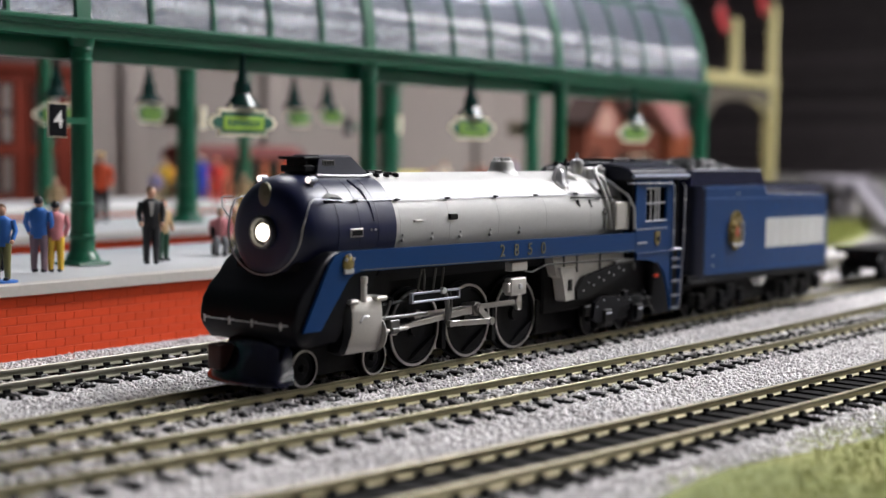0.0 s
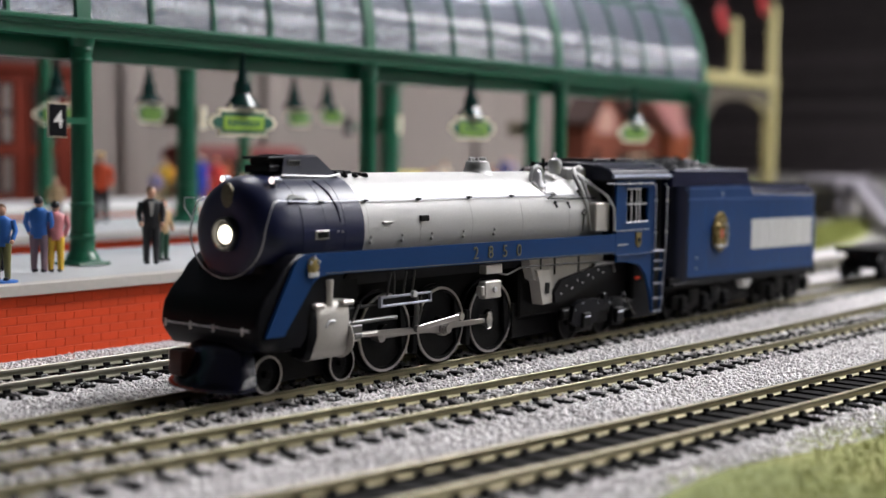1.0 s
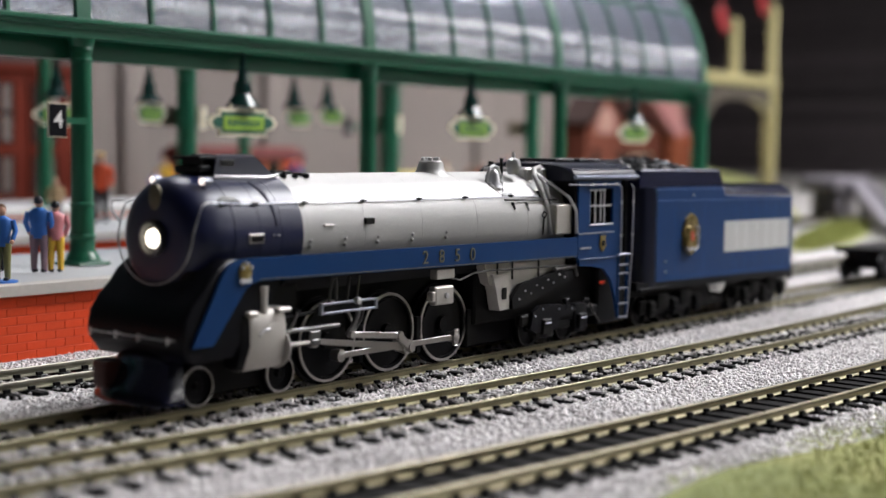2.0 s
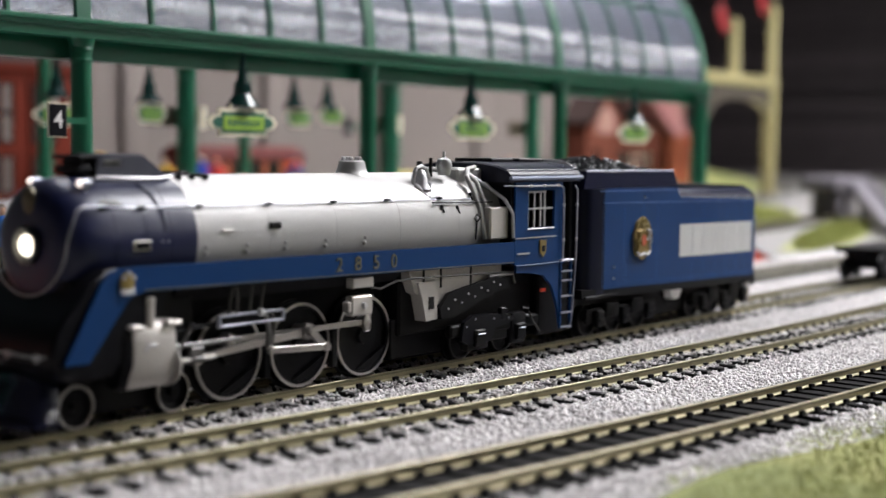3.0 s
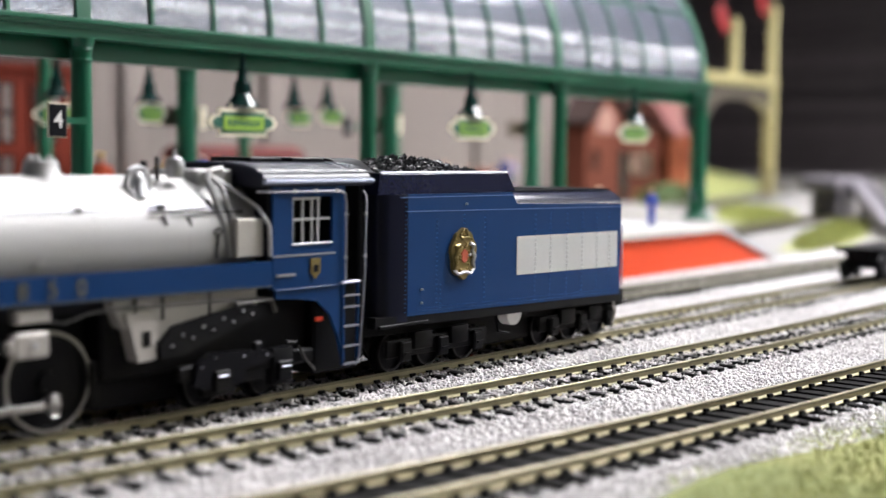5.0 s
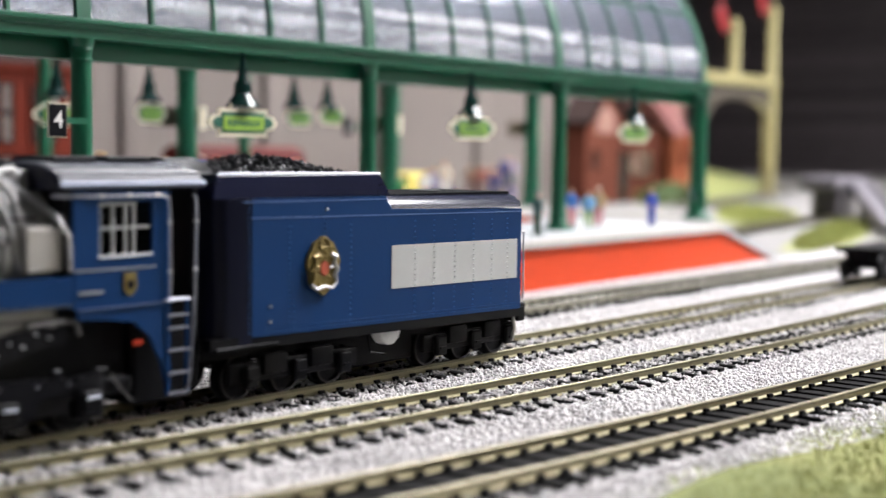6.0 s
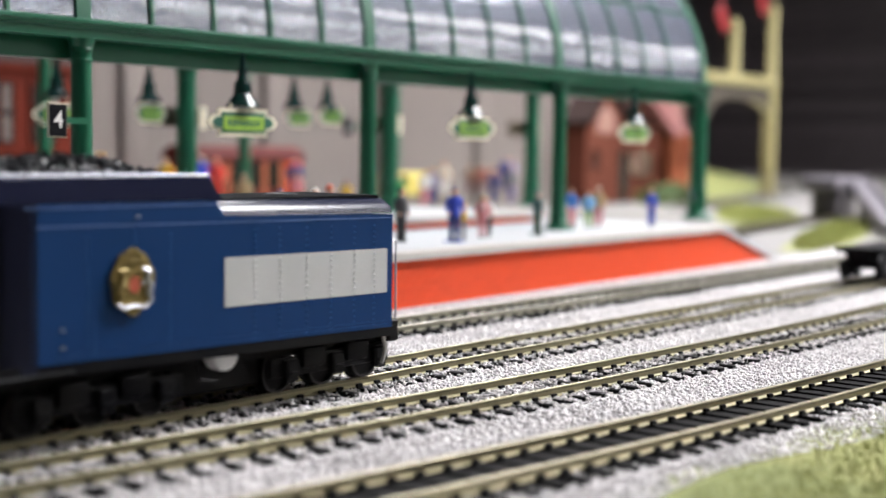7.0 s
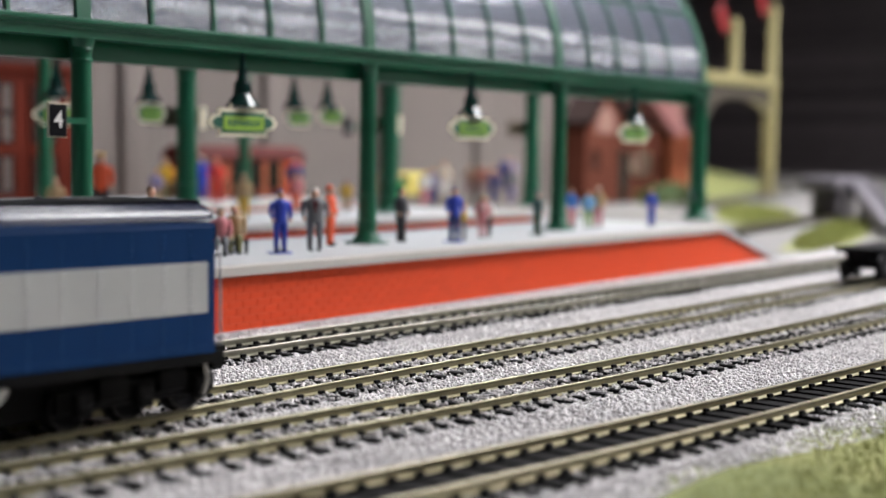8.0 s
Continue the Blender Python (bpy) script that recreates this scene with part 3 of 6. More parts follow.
def train_shed():
    s = thing("train_shed", "green train shed with a clear glazed barrel roof", "train shed", st(0, 0, 0), SQ)
    for u in (-150, 2, 152.5, 305.5):
        column(s, u, 0)
    column(s, 464.5, 0, fat=1.6)
    for u in (38, 209, 381, 546):
        column(s, u, SPAN, 18.8, 103.0, 1.75)
    for v, lift, e in ((0, 0.0, U1), (SPAN, 7.5, 600)):
        g = Geo().prism([(v + a_, z + lift) for a_, z in ((-3.2, 95.5), (3.2, 95.5), (3.2, 98.4), (4.3, 98.8), (4.3, 100.1), (5.2, 100.4), (5.2, 101.6), (4.8, 102), (-4.8, 102), (-5.2, 101.6), (-5.2, 100.4),
                         (-4.3, 100.1), (-4.3, 98.8), (-3.2, 98.4))], "x", U0, e)
        part("eave_beam", g, GREEN, s)
    part("inner_girder", Geo().box(U0, U1, 4.4, 8.2, 88.5, 98.0, 0.3), GREEN, s)
    for u in (2, 151, 303, 467):
        part("cross_beam", Geo().box(u - 1.6, u + 1.6, 8.6, SPAN - 4.6, 102.4, 106.5, 0.3), GREEN, s)
    for u in (209, 381, 546):
        part("notice_board", Geo().box(u - 20, u + 16, SPAN + 6.6, SPAN + 8.2, 70.2, 80.6, 0.3), NOTICE, s, "olive brown notice board")
        part("board_edge", Geo().box(u + 16.2, u + 21, SPAN + 6.8, SPAN + 8.0, 69.2, 81.2, 0.3), CREAM, s)
    n = 26
    us = [-238 + 30.1 * i for i in range(24)]
    us[-1] = 468.5
    for i, u in enumerate(us):
        main = i in (3, 8, 13, 18, 23) 
        w, d = (3.0, 2.0) if main else (0.75, 0.8)
        rings = []
        for j in range(n + 1):
            t = math.pi * j / n
            (v0, z0), (v1, z1) = arch(t, -d), arch(t, 0.9)
            rings.append([(u - w, v0, z0), (u + w, v0, z0), (u + w, v1, z1), (u - w, v1, z1)])
        part("rib", Geo().loft(rings), GREEN, s)
    for i in range(23):
        a, b = us[i] + 0.3, us[i + 1] - 0.3
        rings = []
        for j in range(n + 1):
            t = math.pi * j / n
            (v0, z0), (v1, z1) = arch(t, -0.15), arch(t, 0.15)
            rings.append([(a, v0, z0), (b, v0, z0), (b, v1, z1), (a, v1, z1)])
        part("roof_pane", Geo().loft(rings), GLAZE, s).visible_shadow = False
    for t in (0.5, 1.0, 1.57, 2.14, 2.64):
        v, z = arch(t, 0.3)
        part("purlin", Geo().box(U0, U1, v - 0.5, v + 0.5, z - 0.6, z + 0.8), GREEN, s)
    return s


train_shed()
far_shed = thing("far_platform_canopy", "dark green columns and beam over the far platform", "canopy", st(0, 0, 0), SQ)
for u in (268, 451, 634, 848):
    column(far_shed, u, 376, 18.8, 122, 1.45)
part("eave_beam", Geo().box(-200, 900, 371, 381, 122, 132, 0.5), GREEN, far_shed)


def lamp_body():
    g = Geo().lathe([(-20.6, 6.3), (-20.2, 6.5), (-18.8, 5.5), (-17.0, 4.3), (-15.6, 3.4), (-15.2, 3.5), (-11.2, 3.2), (-10.8, 2.2), (-7.6, 1.8), (-7.2, 2.2), (-6.2, 2.2), (-5.8, 1.1), (0, 1.0)], "z", (0, 0, 0), 20)
    return g


def pendant_lamp():
    p = thing("pendant_lamp", "blackish-green bell lamp hanging from the shed beam", "lamp", st(77, -1, 95.4), SQ, group="platform lamps")
    part("shade", lamp_body(), LAMPGREEN, p)
    part("bulb", Geo().ball((0, 0, -20.6), 1.7, 10), WHITE, p)
    return p


first_lamp = pendant_lamp()
for u, v in ((-82, -1), (226, -1), (382, -1)):
    copy_thing(first_lamp, pose(*[c * K for c in st(u, v, 95.4)], 0, 0, SQ))
for u, v, z in ((124, SPAN - 1, 102.9), (182, SPAN - 1, 102.9), (291.5, SPAN - 1, 102.9), (320.5, SPAN - 1, 102.9)):
    copy_thing(first_lamp, pose(*[c * K for c in st(u, v, z)], 0, 0, SQ))


def name_sign(u, v, z, drop, k=1.0):
    """Station sign: a lime field on a dark green panel with a cream rim and lugs. Its words cannot be read: bars."""
    s = thing("station_sign", "lime green hanging station sign with a cream rim", "sign", st(u, v, z), SQ, group="station signs")

    def lugs(w, h, e):
        w, e = w * k, e * k
        return [(-w, -h), (w, -h), (w, -h * 0.55), (w + e * 0.6, -h * 0.5), (w + e, 0), (w + e * 0.6, h * 0.5), (w, h * 0.55), (w, h), (-w, h), (-w, h * 0.55),
                (-w - e * 0.6, h * 0.5), (-w - e, 0), (-w - e * 0.6, -h * 0.5), (-w, -h * 0.55)]
    part("rim", Geo().prism(lugs(12.6, 5.2, 5.6), "y", -0.6, 0.6), CREAM, s)
    part("panel", Geo().prism(lugs(11.6, 4.0, 4.6), "y", -0.9, 0.9), SIGNGREEN, s)
    part("field", Geo().box(-10.8 * k, 10.8 * k, -1.15, 1.15, -2.9, 2.4, 0.2), LIME, s)
    g = Geo()
    for i in range(7):
        g.box((-8.6 + 2.5 * i) * k, (-7.0 + 2.5 * i) * k, -1.3, -1.15, -1.2 - 0.3 * (i % 2), 1.0)
    part("lettering_bars", g, SIGNGREEN, s)
    part("hanger", Geo().box(-6.4 * k, -5.8 * k, -0.3, 0.3, 5.2, drop).box(5.8 * k, 6.4 * k, -0.3, 0.3, 5.2, drop), CREAM, s)
    return s


name_sign(75, -3, 68.8, 7)
name_sign(224.4, -3, 69.6, 7)
name_sign(379, -3, 69.8, 7)
name_sign(123, SPAN - 4, 74.0, 8, 0.85)
name_sign(180.5, SPAN - 4, 76.4, 8, 0.56)
name_sign(292.5, SPAN - 4, 76.9, 8, 0.62)
name_sign(321, SPAN - 4, 78.6, 8, 0.62)


def number_sign(u, v, z, words):
    s = thing("platform_number_sign", "black platform number board with a white edge", "sign", st(u, v, z), SQ, group="number signs")
    if words:
        part("edge", Geo().box(-3.7, 3.7, -0.5, 0.5, -5.6, 5.6, 0.2), CREAM, s)
    else:
        part("edge", Geo().box(3.5, 4.1, -0.5, 0.5, -6.0, 6.0, 0.2), CREAM, s)
    part("board", Geo().box(-3.4, 3.4, -0.75, 0.75, -5.3, 5.3, 0.1), BLACK, s)
    if words:
        lettering("number", words, 7.8, WHITE, s, pose(0, -0.8 * K, 0, 90, 0, 0), "white painted number", 0.1)
    else:
        part("number_bar", Geo().box(-0.5, 0.5, -0.95, -0.75, -2.2, 2.2), WHITE, s)
    part("bracket", Geo().box(3.2, 13, 0.5, 2.2, -1.0, 1.0), GREEN, s)


number_sign(-13.5, -7, 67.6, "4")
number_sign(334, SPAN - 6, 72.4, "")

# ------------------------------------------------------------------ locomotive (lengths as it stands 1.0 s after the start)
LO = (300.0, 245.1, 0.0)
AX_Y, BOIL_Z, BOIL_R = 245.1, 38.6, 14.5
RAD, PIN = 11.0, 4.4
DRIVERS = (274.6, 298.4, 322.0)


def spoked(r, n, depth, rim):
    """A wheel about its own axle (along y), its outer face at y = -depth / 2."""
    g = Geo()
    g.lathe([(-depth / 2, r - rim), (-depth / 2, r), (depth / 2, r), (depth / 2 + 0.1, r + 0.7), (depth / 2 + 0.7, r + 0.7), (depth / 2 + 0.7, r - rim), (-depth / 2, r - rim)], "y", (0, 0, 0), 40, caps=False)
    g.lathe([(-depth / 2 - 0.3, 0.02), (-depth / 2 - 0.3, r * 0.2), (depth / 2, r * 0.24), (depth / 2, 0.02)], "y", (0, 0, 0), 16)
    g.lathe([(-depth * 0.1, 0.02), (-depth * 0.1, r * 0.5), (-depth * 0.02, r * 0.62), (-depth * 0.12, r * 0.78), (-depth * 0.1, r - rim * 0.5), (depth * 0.5, r - rim * 0.5), (depth * 0.5, 0.02)], "y", (0, 0, 0), 32)
    return g


def tyre(r, depth, w):
    return Geo().lathe([(-depth / 2 - 0.12, r - w), (-depth / 2 - 0.12, r), (-depth / 2 + 0.4, r + 0.02), (-depth / 2 + 0.4, r - w)], "y", (0, 0, 0), 48, caps=False)


def wheel(name, parent, x, y, z, r, n, w, flip=False, rim=STEEL, words="bright steel tyre rim"):
    o = part(name, spoked(r, n, 2.4, r * 0.12), FRAME, parent)
    o.location = Vector((x, y, z)) * K
    part("tyre", tyre(r, 2.4, w), rim, o, words)
    if flip:
        for c in o.children:
            c.rotation_euler = (0, 0, math.pi)
    return o


def band(x, w=0.16, r=BOIL_R + 0.035):
    return Geo().lathe([(x - w, r - 0.3), (x - w, r), (x + w, r), (x + w, r - 0.3)], "x", (0, AX_Y, BOIL_Z), 48, caps=False)


def ulook(z, front, back, hw, n=15, p=2.6):
    """Plan outline of the nose at height z: a blunt curve between the two sides, which run back to x = back."""
    pts = [(back, AX_Y - hw, z)]
    for i in range(n):
        t = -math.pi / 2 + math.pi * i / (n - 1)
        c, s_ = math.cos(t), math.sin(t)
        u = abs(c) ** (2 / p)
        w = math.copysign(abs(s_) ** (2 / p), s_)
        pts.append((front + (1 - u) * (back - front) * 0.45, AX_Y + hw * w, z))
    pts.append((back, AX_Y + hw, z))
    return pts


def locomotive():
    lo = thing("steam_locomotive", "royal blue, black and silver streamlined model steam locomotive", "locomotive", LO)

    def P(name, g, m, label="", parent=lo, angle=35):
        return part(name, g, m, parent, label, LO if parent is lo else (0, 0, 0), angle=angle)

    # smokebox with rounded nose, then the silver boiler
    c = (0, AX_Y, BOIL_Z)
    P("smokebox", Geo().lathe([(226.9, 0.05), (226.9, 6), (227.0, 9.2), (227.5, 11.0), (228.8, 12.6), (231.2, 13.8), (235, 14.45), (240, 14.65), (260.6, 14.65), (260.6, 10)], "x", c, 56),
      SMOKENAVY, "navy black rounded smokebox", angle=60)
    P("boiler", Geo().lathe([(260.6, 10), (260.6, 14.5), (300, 14.5), (362, 14.5), (376.5, 14.5), (376.5, 3)], "x", c, 64), SILVER, "silver painted boiler jacket")
    for x in (262.5, 283.5, 306.5, 331, 356):
        P("boiler_band", band(x), SILVER)
    for x in (238.6, 246.5, 253.5):
        P("smokebox_band", band(x, 0.16, 14.71), SMOKENAVY)
    for sy in (-1, 1):
        P("smokebox_pipe", Geo().tube([(249, AX_Y + sy * 7.5, 51.4), (250.6, AX_Y + sy * 11, 48.6), (251.4, AX_Y + sy * 13.2, 45.2), (251.8, AX_Y + sy * 14.4, 41.2)], 0.3, 6), SMOKENAVY)
    # side handrails with stanchions
    for sy in (-1, 1):
        y = AX_Y + sy * 12.9
        P("handrail", Geo().tube([(231.2, y, 47.0), (243, y, 46.4), (300, y, 46.2), (356, y, 46.0), (372, y, 45.6)], 0.17, 6), DULLWIRE)
        for x in (246, 262.5, 284, 306.5, 327, 349):
            P("handrail_post", Geo().tube([(x, AX_Y + sy * 11.6, 46.1), (x, y + sy * 0.3, 46.3)], 0.32, 6).ball((x, y, 46.3), 0.46, 8).box(x - 1.1, x + 1.1, y - 0.25, y + 0.25, 46.05, 46.55), BLACK)
        # small clips low on the jacket
        for x in (263, 275.5, 288, 302, 316.5):
            P("washout_plug", Geo().ball((x, AX_Y + sy * 14.5, 35.6), 0.5, 8).ball((x + 0.2, AX_Y + sy * 14.55, 37.0), 0.42, 8), SILVER)
        P("builder_plate", Geo().box(242.6, 247.4, AX_Y + sy * 14.55 - 0.25, AX_Y + sy * 14.55 + 0.25, 37.2, 39.4, 0.1), STEEL)
        P("plate_face", Geo().box(243.1, 246.9, AX_Y + sy * 14.85 - 0.08, AX_Y + sy * 14.85 + 0.08, 37.6, 39.0), FRAME)
        P("smokebox_bolt", Geo().ball((250.6, AX_Y + sy * 14.65, 38.9), 0.32, 6).ball((252.2, AX_Y + sy * 14.65, 38.85), 0.32, 6), STEEL)
        P("jacket_step", Geo().box(283.0, 286.6, AX_Y + sy * 14.4 - 0.5, AX_Y + sy * 14.4 + 0.5, 40.4, 42, 0.2), FRAME)
        P("jacket_catch", Geo().box(267.8, 271.4, AX_Y + sy * 14.5 - 0.3, AX_Y + sy * 14.5 + 0.3, 40.2, 40.8, 0.1), STEEL)
    # front: lamp, crest, hoop
    P("headlamp_ring", Geo().lathe([(226.9, 4.1), (225.6, 4.1), (225.3, 3.6), (225.9, 3.2), (226.9, 3.1)], "x", (0, AX_Y, 38.5), 28, caps=False), DULLSTEEL)
    P("reflector", Geo().lathe([(226.85, 3.2), (226.5, 2.4), (226.5, 0.05)], "x", (0, AX_Y, 38.5), 24), STEEL)
    P("headlamp", Geo().lathe([(226.6, 2.3), (226.0, 2.1), (225.5, 1.3), (225.4, 0.05)], "x", (0, AX_Y, 38.5), 20), LENS, "glowing warm white headlamp")
    P("nose_crest", Geo().lathe([(227.6, 2.1), (226.9, 2.1), (226.6, 1.4), (226.5, 0.05)], "x", (0, AX_Y, 47.9), 18, sx=1.0, sy=1.45), mat("tarnished_crest", (0.10, 0.085, 0.05), 0.45, metal=0.4, grain=1100, amt=0.4, bump=0.5), "tarnished oval crest")
    hoop = [(231.4, AX_Y + 12.9, 47.0), (229.4, AX_Y + 13.2, 46.2), (228.2, AX_Y + 13.3, 43.5)]
    for i in range(25):
        t = math.pi * i / 24
        hoop.append((227.0 - 0.9 * math.sin(t), AX_Y + 13.0 * math.cos(t), 39.6 - 11.7 * math.sin(t)))
    hoop += [(228.2, AX_Y - 13.3, 43.5), (229.4, AX_Y - 13.2, 46.2), (231.4, AX_Y - 12.9, 47.0)]
    P("nose_hoop", Geo().tube(hoop, 0.21, 6), WIRE, "silver wire grab hoop")
    for sy in (-1, 1):
        if sy > 0:
            P("nose_grab", Geo().tube([(228.5, AX_Y + 13.2, 46.9), (226.4, AX_Y + 14.6, 46.9), (226.3, AX_Y + 14.6, 44.6), (227, AX_Y + 12.9, 42)], 0.22, 6), WIRE)
        P("marker_lamp", Geo().lathe([(233.5, 0.95), (235.6, 0.95), (236.8, 0.35)], "x", (0, AX_Y + sy * 8.6, 51.6), 14).lathe([(49.6, 0.5), (51.4, 0.4)], "z", (234.8, AX_Y + sy * 8.6, 0), 8), DULLWIRE)
        P("marker_lens", Geo().lathe([(232.9, 0.05), (233.1, 0.6), (233.5, 0.85)], "x", (0, AX_Y + sy * 8.6, 51.6), 14), MARKERLENS, "glowing white marker lamp")
        P("nose_step", Geo().loft([[(x, AX_Y + sy * q, z) for q, z in ((10.2, 48.6 - d), (12.8, 47.4 - d), (12.8, 46.5 - d), (10.2, 47.5 - d))] for x, d in ((235.4, 0.6), (237.6, 0.0), (241.0, 0.2), (241.6, 0.9))]), BLACK)
    # chimney casing
    def deck(z, x0, x1, w):
        return [(x0, AX_Y - w, z), (x1, AX_Y - w, z), (x1, AX_Y + w, z), (x0, AX_Y + w, z)]
    P("chimney_casing", Geo().loft([deck(51.6, 239.6, 260.0, 6.2), deck(53.4, 240.0, 258.6, 5.6), deck(57.3, 241.4, 253.6, 4.8), deck(57.8, 242.0, 253.0, 4.2)]), NAVYSHEET)
    P("casing_rim", Geo().tube([(239.4, AX_Y + 6.4, 52.7), (239.2, AX_Y - 6.4, 52.7), (246, AX_Y - 6.9, 52.5), (256, AX_Y - 6.8, 52.4), (261, AX_Y - 5.4, 52.9)], 0.34, 6), WIRE, "bright rim under the chimney casing")
    P("smoke_vent", Geo().box(236.6, 241.6, AX_Y - 4.4, AX_Y + 4.4, 53.4, 55.2, 0.3).box(236.2, 248.0, AX_Y - 4.7, AX_Y + 4.7, 56.6, 57.4, 0.2).box(238.0, 241.8, AX_Y - 3.4, AX_Y + 3.4, 55.0, 56.8), BLACK)
    P("casing_plate", Geo().box(242.4, 246.6, AX_Y - 5.35, AX_Y - 5.0, 55.2, 56.5, 0.05), DULLSTEEL)
    for k_ in range(4):
        P("vent_slot", Geo().box(242.9 + k_, 243.3 + k_, AX_Y - 5.5, AX_Y - 5.3, 55.4, 56.3), BLACK)
    for x in (262, 266, 270):
        P("top_hatch", Geo().box(x, x + 2.6, AX_Y - 4.6 + (x % 3), AX_Y + 4.6, 52.6, 53.3 + 0.25 * (x % 3), 0.2).box(x + 0.6, x + 1.4, AX_Y - 6.2, AX_Y - 4.4, 52.0, 53.0, 0.15), BLACK)
    # dome, bell, valves and pipes on the silver part
    P("dome", Geo().lathe([(51.5, 6.0), (52.9, 4.6), (54.0, 3.9), (56.0, 3.5), (56.4, 3.0), (56.4, 0.05)], "z", (327.4, AX_Y, 0), 24), SILVER)
    for i in range(5):
        a = 2 * math.pi * i / 5
        P("dome_valve", Geo().lathe([(56, 0.7), (57.2, 0.6), (57.4, 0.3)], "z", (327.4 + 2.2 * math.cos(a), AX_Y + 2.2 * math.sin(a), 0), 8), SILVER)
    P("bell", Geo().lathe([(48.6, 2.9), (49.0, 2.7), (50.4, 1.9), (52.6, 1.6), (53.8, 0.9), (54.2, 0.1)], "z", (345.8, 236.2, 0), 18), WIRE)
    P("bell_yoke", Geo().tube([(343.2, 236.6, 48.6), (342.4, 236.2, 51.8), (343.8, 236.2, 54.4), (345.8, 236.2, 55.0), (347.8, 236.2, 54.4), (349.2, 236.2, 51.8), (348.4, 236.6, 48.6)], 0.55, 8), WIRE)
    P("bell_bracket", Geo().tube([(342.6, 235.6, 50.0), (344.4, 234.2, 47.4), (345.8, 233.4, 46.0), (347.4, 234.2, 47.4), (349.2, 235.6, 50.0)], 0.7, 8).tube([(345.8, 233.2, 46.4), (349.6, 232.6, 46.8)], 0.55, 8), WIRE)
    P("turret", Geo().lathe([(52.4, 1.7), (53.6, 2.0), (55.4, 2.3), (56.8, 1.8), (57.4, 0.5), (59.0, 0.4), (59.0, 0.05)], "z", (357.0, AX_Y - 8, 0), 16), WIRE)
    P("whistle", Geo().tube([(353.6, AX_Y - 6, 52), (353.6, AX_Y - 6, 57.2)], 0.5, 8).tube([(352.4, AX_Y - 3, 52.6), (352.4, AX_Y - 3, 56.2)], 0.8, 8), FRAME)
    P("turret_cover", Geo().box(363, 375.4, AX_Y - 8.2, AX_Y + 8.2, 50, 54.4, 0.6), SILVER)
    P("steam_pipe", Geo().tube([(371, 237, 54.6), (366.5, 236.2, 54), (364.4, 234.6, 52), (364.6, 232.4, 48), (366.2, 230.9, 42), (367.4, 230.3, 34.4)], 0.75, 8), SILVER)
    P("steam_pipe", Geo().tube([(366, 236.6, 53.6), (368, 233.8, 50.4), (368.4, 231.6, 45), (369.6, 230.2, 39), (369.8, 230, 34.4)], 0.6, 8), SILVER)
    P("steam_pipe", Geo().tube([(368.4, 236.8, 52.6), (371.8, 232.2, 48.8), (375.0, 228.8, 45.4), (376.9, 227.4, 41.4), (377.1, 227.2, 34.4)], 0.5, 8), WIRE)
    P("injector_box", Geo().box(367.8, 376.6, 228.6, 233, 34.2, 43.4, 0.4), CREAMSILVER)
    P("reach_rod", Geo().tube([(345, 231.4, 45.2), (360, 231.3, 44.9), (372, 231.2, 44.8)], 0.28, 6), FRAME)
    P("drain_loop", Geo().tube([(363.6, 230.6, 34.4), (363.8, 230.4, 39.4), (362.6, 230.3, 40.4), (363.8, 230.3, 41.4), (365.2, 230.3, 40.6), (364, 230.4, 39.4)], 0.22, 6), FRAME)
    for x, z in ((349, 44.0), (356, 43.6), (361.8, 47.2), (366, 43.0)):
        P("small_valve", Geo().ball((x, 231.4, z), 0.55, 8).tube([(x, 231.4, z), (x + 0.6, 230.9, z - 1.6)], 0.25, 6), FRAME)
    # blue valance with its drop at the nose
    for sy in (-1, 1):
        y0, y1 = sorted((AX_Y + sy * 17.0, AX_Y + sy * 17.9))
        P("valance", Geo().prism([(241, 28.7), (377.8, 27.0), (377.8, 33.2), (242, 34.2)] if sy > 0 else [(222.6, 15.2), (228.6, 15.2), (238.5, 27.2), (240.5, 28.4), (243, 28.8), (377.8, 27.0), (377.8, 33.2), (242, 34.2), (236.5, 34.1), (233.6, 33.2), (231.6, 31)], "y", y0, y1), BLUE, "royal blue valance")
        ya = AX_Y + sy * 18.05
        P("lining", Geo().box(243, 377.6, min(ya, ya - sy * 0.2), max(ya, ya - sy * 0.2), 28.2, 28.38, 0, m=Matrix.Translation((310, 0, 28.3)) @ Matrix.Rotation(0.0133, 4, "Y") @ Matrix.Translation((-310, 0, -28.3))), NUMBERGOLD)
        P("valance_crest", Geo().lathe([(ya - sy * 0.4, 1.9), (ya + sy * 0.3, 1.9), (ya + sy * 0.6, 1.2), (ya + sy * 0.7, 0.05)], "y", (238.1, 0, 31.2), 16, sy=1.0, sx=1.2), GOLD, "small gold crest")
        for dx_, dz_ in ((-1.3, 0.6), (0, 1.6), (1.3, 0.6)):
            P("crest_point", Geo().ball((238.1 + dx_, ya + sy * 0.6, 31.6 + dz_), 0.5, 8), WIRE)
        P("crest_ribbon", Geo().box(236.4, 239.8, min(ya, ya + sy * 0.55), max(ya, ya + sy * 0.55), 28.6, 29.8, 0.1), WIRE)
        rz, sgn = (0, 1) if sy < 0 else (180, -1)
        for k_, digit in enumerate("2850"):
            lettering("running_digit", digit, 5.0, NUMBERGOLD, lo, pose((303.4 + 6.9 * (k_ if sy < 0 else 3 - k_) - 300) * K, sy * 18.0 * K, (30.85 - 0.06 * k_) * K, 90, 0, rz), "dull gold painted digit", 0.12)
        P("running_board", Geo().box(242, 377.6, min(AX_Y + sy * 12, AX_Y + sy * 17.4), max(AX_Y + sy * 12, AX_Y + sy * 17.4), 32.4, 33.0), BLACK)
